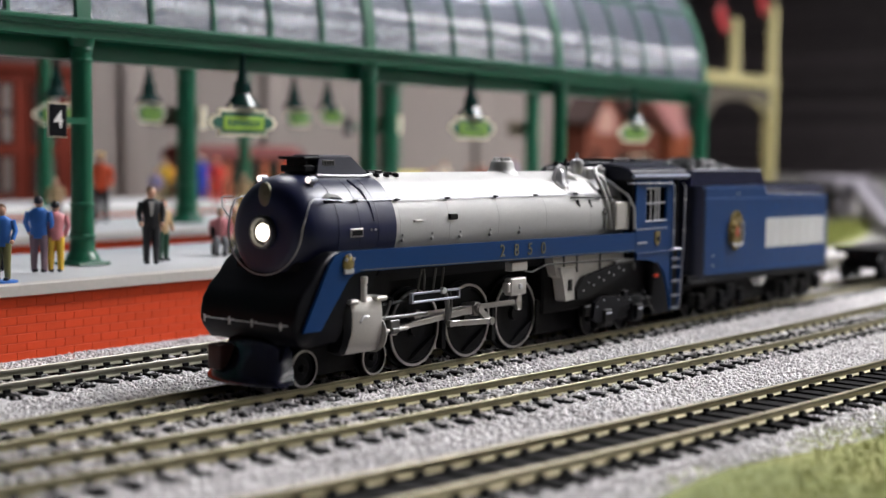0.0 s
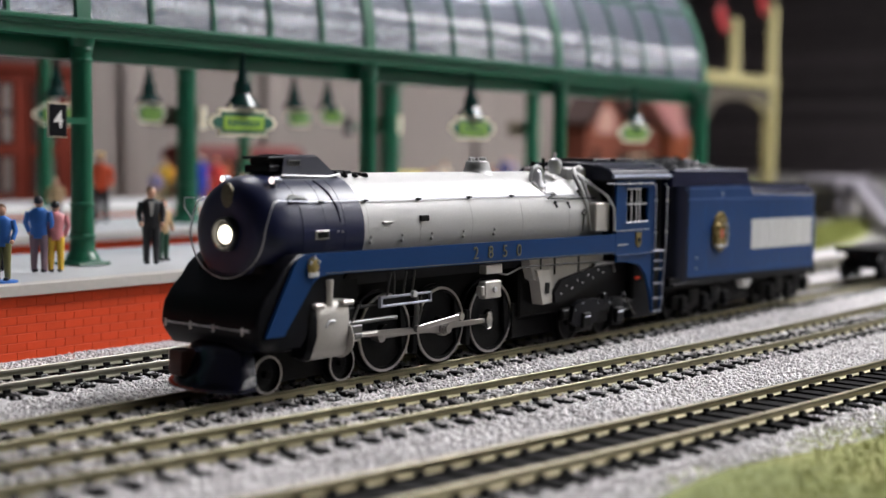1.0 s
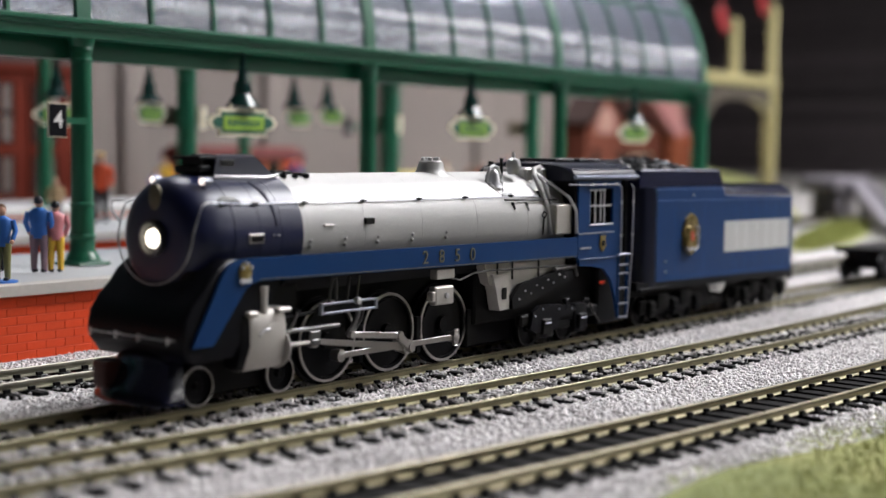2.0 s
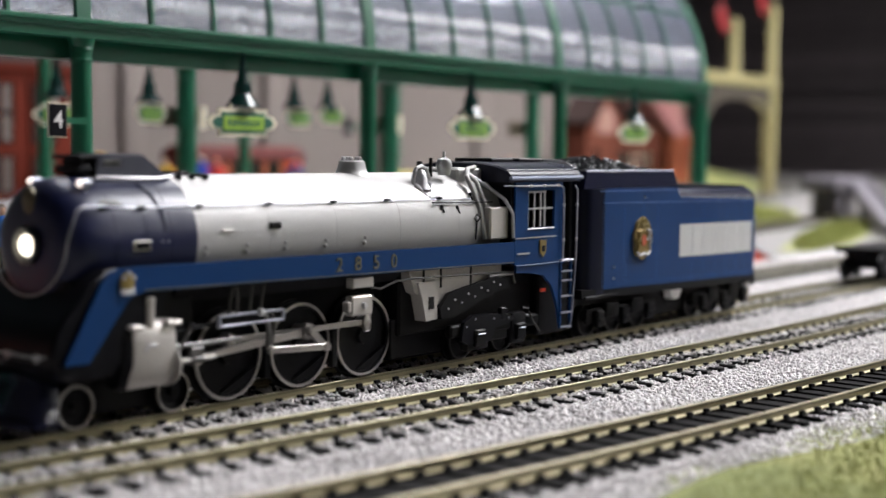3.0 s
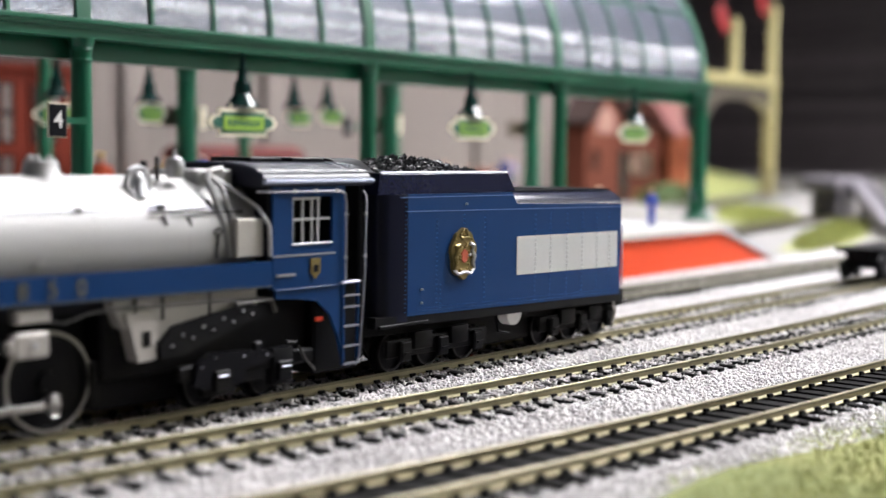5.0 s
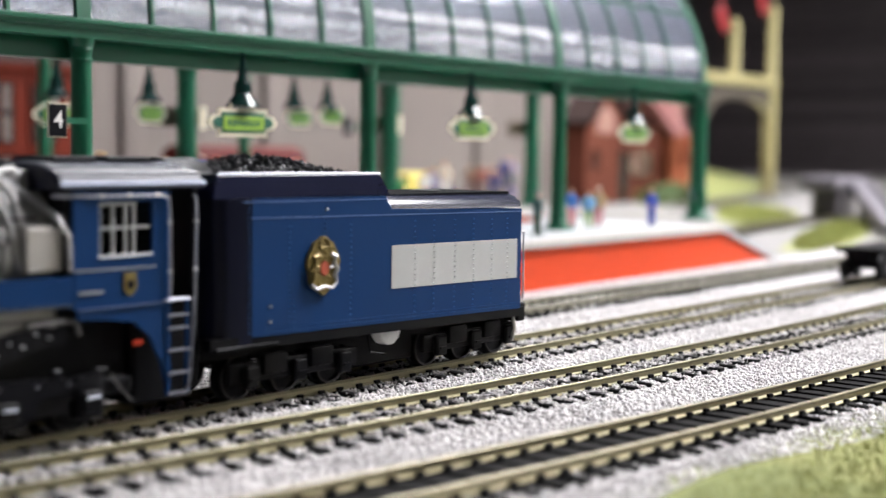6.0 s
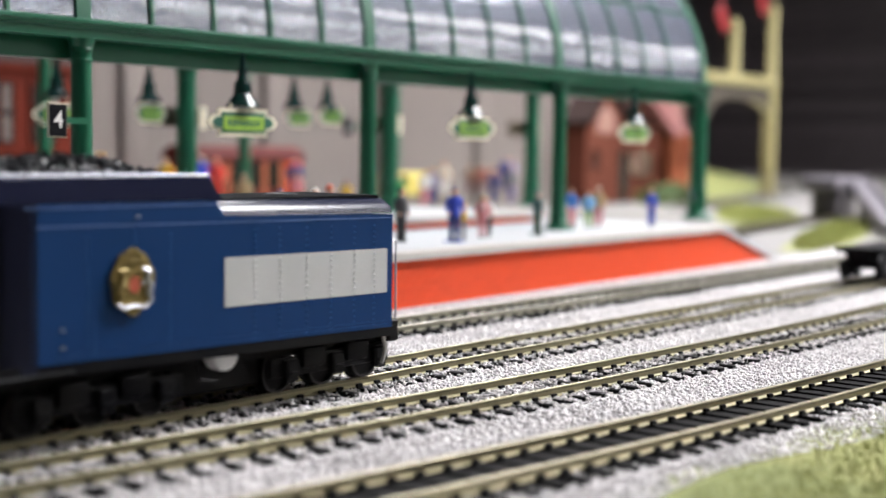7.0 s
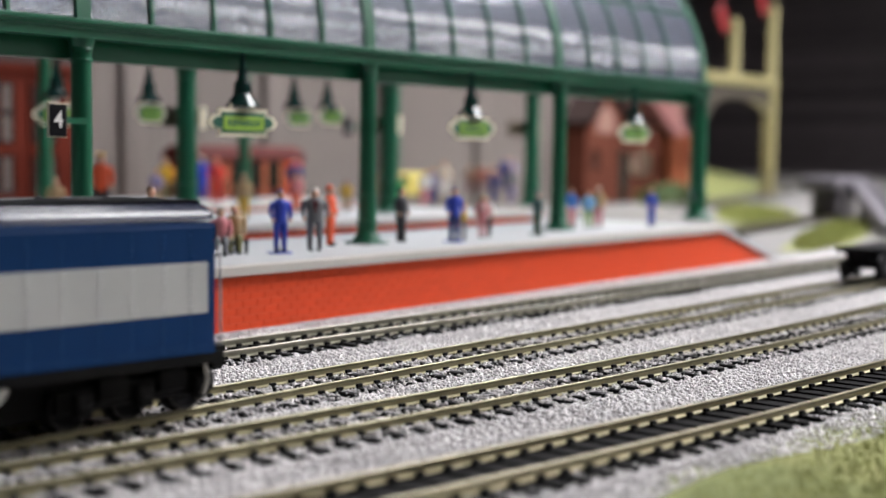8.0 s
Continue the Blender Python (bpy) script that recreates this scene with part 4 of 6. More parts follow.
    # nose apron and pilot
    rings = [ulook(34, 233.4, 254, 16.6, p=20), ulook(30.5, 228.9, 252, 16.9, p=26), ulook(27.6, 226.8, 250, 16.9, p=30), ulook(24.6, 223.4, 248, 16.9, p=30), ulook(21.6, 221.3, 245, 16.9, p=30),
             ulook(18.7, 220.7, 242, 16.9, p=30), ulook(16.4, 220.6, 240, 16.9, p=30), ulook(14.6, 221.2, 238, 16.7, p=24), ulook(11.6, 223.0, 236, 16.0, p=16)]
    P("nose_apron", Geo().loft(rings), BLACK, "glossy black streamlined nose apron", angle=70)
    rings = [ulook(13.0, 221.8, 228, 8.6, p=1.9), ulook(10.0, 220.4, 227, 9.6, p=1.85), ulook(6.0, 218.0, 226, 11.0, p=1.8), ulook(3.0, 215.4, 225, 12.4, p=1.75), ulook(1.8, 215.4, 225, 12.4, p=1.75)]
    P("pilot", Geo().loft(rings), mat("glossy_navy_plough", (0.008, 0.010, 0.030), 0.16, grain=1500, bump=0.03, spec=0.6, coat=0.4), "black flared pilot plough", angle=70)
    P("front_beam", Geo().box(226, 262, AX_Y - 7.2, AX_Y + 7.2, 1.6, 12, 0.5), FRAME)
    P("coupler_door", Geo().box(216.0, 221.0, AX_Y + 4.0, AX_Y + 9.0, 4.6, 11.0, 0.8), mat("dull_red_brown", (0.05, 0.014, 0.01), 0.5), "dull red coupler door")
    rail = [(220.0, AX_Y + 13.4, 16.9), (218.5, AX_Y + 12.8, 17.1), (218.5, AX_Y + 4, 17.1), (218.5, AX_Y - 5, 17.1), (218.5, AX_Y - 14.4, 17.0), (220.0, AX_Y - 15.0, 16.9)]
    P("nose_rail", Geo().tube(rail, 0.2, 6), WIRE, "silver nose handrail")
    for y in (12.6, 3.6, -4.4, -14.2):
        P("nose_rail_post", Geo().tube([(220.1, AX_Y + y, 17), (218.5, AX_Y + y, 17)], 0.24, 6).tube([(218.5, AX_Y + y, 16.0), (218.5, AX_Y + y, 17.8)], 0.32, 6), WIRE)
    # frames between the wheels
    P("main_frame", Geo().box(236, 400, AX_Y - 5.2, AX_Y + 5.2, 6.5, 31.5, 0.5), FRAME)
    # Added black box that keeps the boiler's underside dark below the valance.
    P("dark_underside_shield", Geo().prism([(AX_Y - 14.7, 33.2), (AX_Y - 14.7, 30), (AX_Y - 10, 24.5), (AX_Y + 10, 24.5), (AX_Y + 14.7, 30), (AX_Y + 14.7, 33.2)], "x", 256, 335), FRAME)
    P("frame_stretcher", Geo().box(228, 262, AX_Y - 11.5, AX_Y + 11.5, 10.0, 31.5, 0.5), FRAME)
    for x in (286.5, 310.2, 333.0):
        P("brake_hanger", Geo().box(x - 1, x + 1, AX_Y - 10.4, AX_Y - 8.2, 4, 14, 0.2), FRAME)
    for sy in (-1, 1):
        def Y(a, b):
            return sorted((AX_Y + sy * a, AX_Y + sy * b))
        a, b = Y(11.8, 17.6)
        yz = [(11.8, 8.0), (14.2, 7.6), (16.2, 8.2), (17.3, 10.6), (17.8, 14), (17.8, 18), (17.4, 20.6), (16.6, 21.8), (15.6, 22.2), (11.8, 22.2)]
        rings = []
        for x, k_ in ((240.2, 0.96), (240.8, 1.0), (250.9, 1.0), (251.7, 0.96)):
            rings.append([(x - (1.0 if z_ < 12 and x < 242 else 0), AX_Y + sy * (11.8 + (q - 11.8) * k_), 15.2 + (z_ - 15.2) * k_) for q, z_ in yz])
        P("cylinder_block", Geo().loft(rings), CREAMSILVER, "pale silver cylinder block", angle=50)
        P("cylinder_front", Geo().loft([[(x, AX_Y + sy * (11.6 + (q - 11.8) * k_), 15.2 + (z_ - 15.2) * k_) for q, z_ in yz] for x, k_ in ((237.6, 0.9), (239.2, 1.0), (240.1, 1.0))]), FRAME, "black cylinder front cover", angle=50)
        a2, b2 = Y(12.5, 18.5)
        P("cylinder_flange", Geo().box(239.0, 242.2, a2, b2, 20.7, 21.9, 0.4).box(248.6, 253.0, a2, b2, 20.9, 22.1, 0.4), CREAMSILVER)
        P("cylinder_cover", Geo().lathe([(251.6, 5), (252.4, 4.6), (252.8, 1.4), (254.6, 1.1)], "x", (0, AX_Y + sy * 14.2, 12.2), 20), CREAMSILVER)
        P("steam_chest_pipe", Geo().lathe([(21, 1.2), (25.6, 1.2), (25.7, 1.35), (27.3, 1.35), (27.5, 1.0), (27.5, 0.05)], "z", (245.2, AX_Y + sy * 16.4, 0), 14), CREAMSILVER)
        P("exhaust_pipe", Geo().tube([(240.5, AX_Y + sy * 14, 22), (240.2, AX_Y + sy * 14, 28)], 0.55, 8), DULLSTEEL)
        P("cylinder_badge", Geo().tube([(243, AX_Y + sy * 17.7, 16), (244.2, AX_Y + sy * 17.8, 17.3), (246, AX_Y + sy * 17.8, 17.2)], 0.4, 6), WIRE)
        # slide bars, guide yoke and the reverser frame
        a, b = Y(13.2, 14.8)
        P("slide_bar", Geo().box(253, 274, a, b, 15.0, 16.0, 0.3), DULLSTEEL)
        P("piston_rod", Geo().tube([(252, AX_Y + sy * 14.2, 12.2), (266, AX_Y + sy * 14.2, 12.2)], 0.6, 8), STEEL)
        a, b = Y(14.6, 15.6)
        P("link_frame", Geo().box(266, 287, a, b, 20.9, 21.5, 0.1).box(266, 287, a, b, 18.6, 19.2, 0.1).box(266, 266.7, a, b, 18.6, 21.5).box(286.3, 287, a, b, 18.6, 21.5), DULLWIRE)
        P("link_plate", Geo().box(266.4, 286.6, *Y(14.4, 14.9), 19, 21.1), FRAME)
        P("link_bolt", Geo().lathe([(AX_Y + sy * 15.4, 1.0), (AX_Y + sy * 16.4, 0.9), (AX_Y + sy * 16.6, 0.3)], "y", (279, 0, 21.3), 12), WIRE)
        for x, t in ((270.5, 1.3), (273.4, -0.6), (277.2, 0.8), (280.8, 0.8)):
            P("hanger_bracket", Geo().tube([(x, AX_Y + sy * 13.6, 20.5), (x + t * 0.4, AX_Y + sy * 14, 25), (x + t, AX_Y + sy * 14, 27.4)], 0.34, 6), DULLSTEEL)
        P("lubricator_drive", Geo().tube([(254, AX_Y + sy * 14.6, 12.8), (258, AX_Y + sy * 14.6, 18.6), (258.4, AX_Y + sy * 14.6, 20)], 0.35, 6), STEEL)
        P("valve_rod", Geo().tube([(252, AX_Y + sy * 13.8, 18.6), (266, AX_Y + sy * 13.8, 19.6)], 0.5, 6).ball((259, AX_Y + sy * 13.9, 20), 1.0, 8), FRAME)
        # pump box below the valance
        a, b = Y(14.6, 17.2)
        P("air_pump", Geo().box(309, 317, a, b, 17.6, 22.6, 0.4).box(307.6, 309, a, b - 0.3, 18.6, 21.4, 0.3), CREAMSILVER)
        P("pump_cap", Geo().lathe([(AX_Y + sy * 17.1, 0.9), (AX_Y + sy * 17.8, 0.8), (AX_Y + sy * 17.9, 0.1)], "y", (313.4, 0, 20.1), 10), WIRE)
        P("pump_bracket", Geo().box(309.4, 317.2, a, b, 24.6, 27.2, 0.2), CREAMSILVER)
        P("feed_pipe", Geo().tube([(318.6, AX_Y + sy * 15, 24.2), (322, AX_Y + sy * 15.4, 23.6), (328, AX_Y + sy * 15.6, 25.2), (335, AX_Y + sy * 15.6, 25.4), (383, AX_Y + sy * 15.8, 24.4)], 0.3, 6), DULLSTEEL)
        # firebox and ash pan
        a, b = Y(11.5, 14.6)
        P("firebox_side", Geo().prism([(334, 27.6), (376, 27.2), (376, 21), (366, 19.6), (352, 17.6), (345.6, 17.4), (336.6, 21.4)], "y", a, b), CREAMSILVER, "pale silver firebox side")
        for x in (340, 347.5, 361):
            P("firebox_rib", Geo().box(x, x + 0.5, *Y(14.6, 14.9), 22, 27.2), FRAME)
        P("ash_pan", Geo().prism([(337, 24), (344.6, 24), (345.4, 13.7), (340.4, 13.4), (338.6, 20)], "y", *Y(11.8, 15.6)), CREAMSILVER)
        P("ash_pan_door", Geo().box(341.4, 343.6, *Y(15.6, 15.9), 16.6, 20.0, 0.1), FRAME)
        P("equaliser_bar", Geo().prism([(345.5, 16.6), (349.6, 20.4), (371, 23.6), (377.4, 22.6), (377.4, 20.2), (371, 19.2), (352, 13.8), (346, 13.6)], "y", *Y(15.0, 16.4)), FRAME, "black riveted equaliser bar")
        for i in range(9):
            P("rivet", Geo().ball((349 + i * 3.0, AX_Y + sy * 16.45, 16.2 + i * 0.62 + (1.6 if i % 2 else 0)), 0.34, 6), WIRE)
        P("elbow_pipe", Geo().tube([(368, AX_Y + sy * 16, 23.8), (379.4, AX_Y + sy * 16, 24.0), (380.6, AX_Y + sy * 16, 21)], 0.55, 8), DULLSTEEL)
        # trailing truck
        P("trailing_truck", Geo().box(352, 395, *Y(12.6, 15.2), 7.4, 11.0, 0.6).box(358.6, 368.6, *Y(13, 16), 3.2, 12.0, 0.8).box(380, 387, *Y(13, 16), 3.2, 12.4, 0.8)
          .box(369, 379, *Y(13, 15), 5, 9, 0.4), FRAME)
        P("truck_casting", Geo().prism([(355.4, 6.6), (356.6, 11.6), (360.4, 13.4), (369.6, 13.0), (378.4, 12.2), (380.4, 10.6), (376.6, 9.4), (371.4, 9.0), (369.4, 5.4), (358.4, 5.2)], "y", *Y(15.1, 16.3)), BLACK, "glossy black truck side casting")
        for x, z in ((357.6, 10.4), (361.6, 12.2), (370.4, 11.6), (377.6, 11.2)):
            P("truck_bolt", Geo().ball((x, AX_Y + sy * 16.35, z), 0.34, 6), DULLWIRE)
        for x in (363.5, 383.5):
            P("journal_box", Geo().box(x - 2.4, x + 2.4, *Y(15.6, 17), 4.4, 9.2, 0.4).box(x - 2.0, x + 2.0, *Y(16.8, 17.3), 8.2, 8.9, 0.1), FRAME)
            P("journal_lid", Geo().box(x - 1.8, x + 1.6, *Y(17.1, 17.4), 7.7, 8.1, 0.1), DULLWIRE)
        P("spring_saddle", Geo().box(374, 376.4, *Y(14.8, 16.4), 10.8, 14.4, 0.3).tube([(384, AX_Y + sy * 16.4, 13.6), (387, AX_Y + sy * 16.6, 13.2)], 0.4, 6), BLACK)
        P("injector_pipe", Geo().tube([(389, AX_Y + sy * 15.6, 12), (390.6, AX_Y + sy * 15.9, 9), (394, AX_Y + sy * 16.2, 5.6)], 0.35, 6), DARKTYRE)
        # cab side with its window
        o, q = AX_Y + sy * 17.0, AX_Y + sy * 17.9
        a, b = min(o, q), max(o, q)
        out = [(378, 26.4), (402.6, 26.4), (402.6, 51.2), (378, 51.2)]
        hole = [(384.4, 37.0), (398.3, 37.0), (398.3, 47.9), (384.4, 47.9)]
        g = Geo().loft([[(x, y_, z) for x, z in q] for q, y_ in ((out, a), (out, b), (hole, b), (hole, a), (out, a))], caps=False)
        P("cab_side", g, BLUE, "royal blue cab side sheet")
        fr = Geo()
        for x in (384.6, 388.0, 391.2, 393.4):
            fr.box(x - 0.28, x + 0.28, *Y(17.2, 17.7), 37.2, 47.7)
        fr.box(384.6, 397.4, *Y(17.2, 17.7), 42.3, 42.9).box(384.6, 394, *Y(17.2, 17.7), 47.2, 47.8)
        P("window_frame", fr, WIRE, "silver cab window bars")
        P("window_sill", Geo().box(384, 398, *Y(17.7, 18.3), 36.5, 36.95, 0.1), WIRE)
        P("cab_beading", Geo().box(378, 399, *Y(17.9, 18.1), 34.0, 34.3).box(379, 385, *Y(17.9, 18.3), 29.4, 29.9), WIRE)
        P("cab_shield", Geo().prism([(390.4, 33.2), (393.6, 33.2), (393.6, 29.8), (392, 28.2), (390.4, 29.8)], "y", *Y(17.9, 18.3)), GOLD, "small gold shield")
        P("shield_field", Geo().box(391.1, 392.9, *Y(18.3, 18.42), 29.8, 31.6, 0.05), FRAME)
        P("cab_foot_strip", Geo().box(378.4, 403.4, *Y(17.5, 18.3), 25.95, 26.3, 0.1), BLUE)
        P("cab_bracket", Geo().prism([(379, 26.2), (403, 26.2), (403, 7.2), (402.2, 7.2), (400.6, 13), (397.6, 19), (393.2, 22.6), (386, 23.8), (379, 24.2)], "y", *Y(17.0, 17.8)), BLUE, "royal blue curved bracket below the cab")
        P("grab_rail", Geo().tube([(373.4, AX_Y + sy * 17.2, 49.4), (384, AX_Y + sy * 18.6, 49.2), (400, AX_Y + sy * 18.6, 49.2), (401.9, AX_Y + sy * 18.6, 48.6), (402.3, AX_Y + sy * 18.6, 46), (402.3, AX_Y + sy * 18.6, 27)], 0.28, 8), DULLWIRE)
        P("grab_rail", Geo().tube([(409.3, AX_Y + sy * 17.8, 49.2), (409.7, AX_Y + sy * 18.6, 48), (409.3, AX_Y + sy * 18.6, 27), (408, AX_Y + sy * 18.2, 8), (406.6, AX_Y + sy * 18.2, 5.6)], 0.28, 8), DULLWIRE)
        for x, z in ((402.3, 43.4), (402.3, 32.8), (409.6, 43.4), (409.4, 32.8), (384.5, 49.3), (391.6, 49.3), (399, 49.3)):
            P("rail_knob", Geo().ball((x, AX_Y + sy * 18.6, z), 0.55, 10), WIRE)
        P("ladder", Geo().box(401.6, 402.4, *Y(17.4, 18.2), 6, 26.4, 0.15).box(407.2, 408.0, *Y(17.4, 18.2), 6, 26.4, 0.15), BLUE, "blue cab ladder with silver rungs")
        for z in (6.2, 10.6, 15.6, 20.4, 23.2):
            P("rung", Geo().box(402.0, 407.8, *Y(17.2, 18.6), z - 0.2, z + 0.2), DULLWIRE)
        P("cab_step", Geo().box(401.2, 408.2, *Y(16.4, 18.8), 26.3, 26.9, 0.2), DULLWIRE)
    # cab front, roof, floor and back
    P("cab_front", Geo().box(376.8, 378, AX_Y - 17.2, AX_Y + 17.2, 26.4, 51.4), BLACK)
    P("cab_floor", Geo().box(378, 411, AX_Y - 16.8, AX_Y + 16.8, 24.8, 26.2), FRAME)
    P("cab_inside", Geo().box(378.2, 384, AX_Y - 13, AX_Y + 13, 26.4, 50).box(384, 400, AX_Y - 9, AX_Y + 15.5, 26.4, 50), FRAME)
    P("cab_back", Geo().box(400.5, 402, AX_Y - 16.6, AX_Y + 16.6, 26.4, 51), BLACK)
    P("ash_hopper", Geo().box(334, 396, AX_Y - 11.4, AX_Y + 11.4, 9.5, 27, 0.6).box(336, 394, AX_Y - 7, AX_Y + 7, 2.2, 9.5, 0.6), FRAME)
    P("cab_apron", Geo().box(396, 412.5, AX_Y - 14, AX_Y + 14, 4, 25, 0.6), FRAME)
    roof = []
    for x in (374.2, 374.8, 411.6, 412.2):
        ins = 0.5 if x in (374.2, 412.2) else 0
        ring = []
        for i in range(21):
            t = math.pi * i / 20
            ring.append((x, AX_Y - (18.6 - ins) * math.copysign(abs(math.cos(t)) ** 0.75, math.cos(t)), 51.0 + (5.2 - ins) * math.sin(t) ** 0.8 if 0 < i < 20 else 51.0))
        ring += [(x, AX_Y + 18, 50.4), (x, AX_Y - 18, 50.4)]
        roof.append(ring)
    P("cab_roof", Geo().loft(roof), NAVYSHEET, "arched dark navy cab roof")
    for sy in (-1, 1):
        P("roof_gutter", Geo().tube([(374.4, AX_Y + sy * 18.7, 51.6), (412, AX_Y + sy * 18.7, 51.6)], 0.6, 8), mat("grey_blue_gutter", (0.24, 0.27, 0.36), 0.4, metal=0.3))
        P("roof_seam", Geo().tube([(375, AX_Y + sy * 16.6, 53.9), (411.6, AX_Y + sy * 16.6, 53.9)], 0.3, 6), NAVY)
    P("roof_hatch", Geo().box(381, 392, AX_Y - 7, AX_Y + 7, 55.6, 57.2, 0.3), BLACK)
    P("roof_hatch", Geo().box(395, 407, AX_Y - 7, AX_Y + 7, 55.6, 57.2, 0.3), BLACK)
    P("firebox_glow", Geo().box(394.6, 397, AX_Y - 16.2, AX_Y - 15.4, 17.4, 18.4, 0.2), GLOWRED, "small red jewel lamp")
    return lo


loco = locomotive()
L = {}
for i, x in enumerate(DRIVERS):
    for sy in (-1, 1):
        w = wheel("driving_wheel", loco, x - 300, sy * 8.4, RAD - 0.1, 10.5, 15, 0.72, sy > 0)
        cw = part("counterweight", Geo().prism([(10.2 * 0.87 * math.cos(t), 10.2 * 0.87 * math.sin(t)) for t in [radians(-42 + 12 * k) for k in range(8)]], "y", -1.3 * 1, 0.6), FRAME, w)
        cp = part("crank_pin", Geo().lathe([(-4.2, 1.1), (-4.0, 1.4), (-1.2, 1.4)], "y", (-PIN, 0, 0), 12), STEEL, w)
        L["driver", i, sy] = (w, x - 300, sy * 8.4, RAD - 0.1, RAD)
for i, x in enumerate((231.2, 257.6)):
    for sy in (-1, 1):
        w = wheel("pilot_wheel", loco, x - 300, sy * 8.6, 4.75, 4.7, 10, 0.5, sy > 0)
        L["pilot", i, sy] = (w, x - 300, sy * 8.6, 4.75, 4.75)
for i, x in enumerate((363.5, 383.5)):
    for sy in (-1, 1):
        w = wheel("trailing_wheel", loco, x - 300, sy * 8.6, 5.6, 5.5, 10, 0.45, sy > 0, DARKTYRE, "dark steel tyre rim")
        L["trail", i, sy] = (w, x - 300, sy * 8.6, 5.6, 5.6)
part("pilot_truck", Geo().box(229, 260, -4, 4, 3.6, 6.2, 0.4).box(240, 249, -6.4, 6.4, 5, 10.5, 0.4), FRAME, loco, off=(300, 0, 0))

# rods, each about its own zero point
def rod_shape(length, r0, r1, w):
    """A fluted rod from its zero point along +x, bosses at both ends."""
    g = Geo().box(0, length, -w, w, -0.8, 0.8, 0.2)
    g.box(2.5, length - 2.5, -w - 0.15, -w, 0.45, 0.75).box(2.5, length - 2.5, -w - 0.15, -w, -0.75, -0.45)
    g.lathe([(-w - 0.3, 0.05), (-w - 0.3, r0), (w + 0.2, r0)], "y", (0, 0, 0), 16)
    g.lathe([(-w - 0.3, 0.05), (-w - 0.3, r1), (w + 0.2, r1)], "y", (length, 0, 0), 16)
    return g


MAIN_LEN, ECC_LEN, ECC_R = 36.0, 19.0, 2.8
LINK_TOP, LINK_LEN = (281.0 - 300, 21.0), 9.2
RODS = {}
for sy in (-1, 1):
    side = Geo().box(-23.8, 23.6, -0.5, 0.5, -0.75, 0.75, 0.2)
    for x in (-23.8, 0, 23.6):
        side.lathe([(-0.9, 0.05), (-0.9, 1.6), (0.8, 1.6)], "y", (x, 0, 0), 14)
    side.box(-21.5, -2.2, -0.62, -0.5, 0.45, 0.7).box(2.2, 21.4, -0.62, -0.5, 0.45, 0.7)
    side.box(22.4, 24.8, -0.95, -0.5, -2.4, 2.4, 0.5)
    RODS["side", sy] = part("side_rod", side, STEEL, loco, "bright steel side rod")
    main = Geo().loft([[(x, -0.6, -h), (x, 0.6, -h), (x, 0.6, h), (x, -0.6, h)] for x, h in ((0, 0.6), (4, 0.68), (30, 0.9), (36, 1.3))])
    main.lathe([(-1.0, 0.05), (-1.0, 2.0), (0.8, 2.0)], "y", (MAIN_LEN, 0, 0), 18).lathe([(-1.0, 0.05), (-1.0, 1.6), (0.8, 1.6)], "y", (0, 0, 0), 14)
    main.lathe([(-2.6, 0.05), (-2.5, 1.3), (-1.0, 1.4)], "y", (MAIN_LEN, 0, 0), 6)
    main.box(4, 31, -0.72, -0.6, 0.4, 0.66).box(4, 31, -0.72, -0.6, -0.66, -0.4)
    RODS["main", sy] = part("main_rod", main, STEEL, loco, "bright steel main rod")
    RODS["ecc", sy] = part("eccentric_rod", rod_shape(ECC_LEN, 0.9, 1.1, 0.35), STEEL, loco)
    RODS["crank", sy] = part("return_crank", Geo().prism([(-1.3, -1.0), (6.4, -0.9), (7.4, 0), (6.4, 0.9), (-1.3, 1.0), (-1.8, 0)], "y", -0.5, 0.5), STEEL, loco)
    RODS["link", sy] = part("expansion_link", Geo().tube([(0, 0, 0), (1.0, 0, -3.5), (0.9, 0, -6.5), (0, 0, -LINK_LEN)], 0.75, 8).tube([(2.4, 0, -0.5), (2.9, 0, -4), (1.6, 0, -8)], 0.4, 6), DULLSTEEL, loco)
    RODS["cross", sy] = part("crosshead", Geo().box(-2.2, 1.8, -0.9, 0.9, -1.0, 2.7, 0.3).box(-1.6, 1.2, -1.3, -0.8, -0.6, 0.6, 0.2), DULLSTEEL, loco)

# ------------------------------------------------------------------ tender
TO = (480.0, 245.1, 0.0)


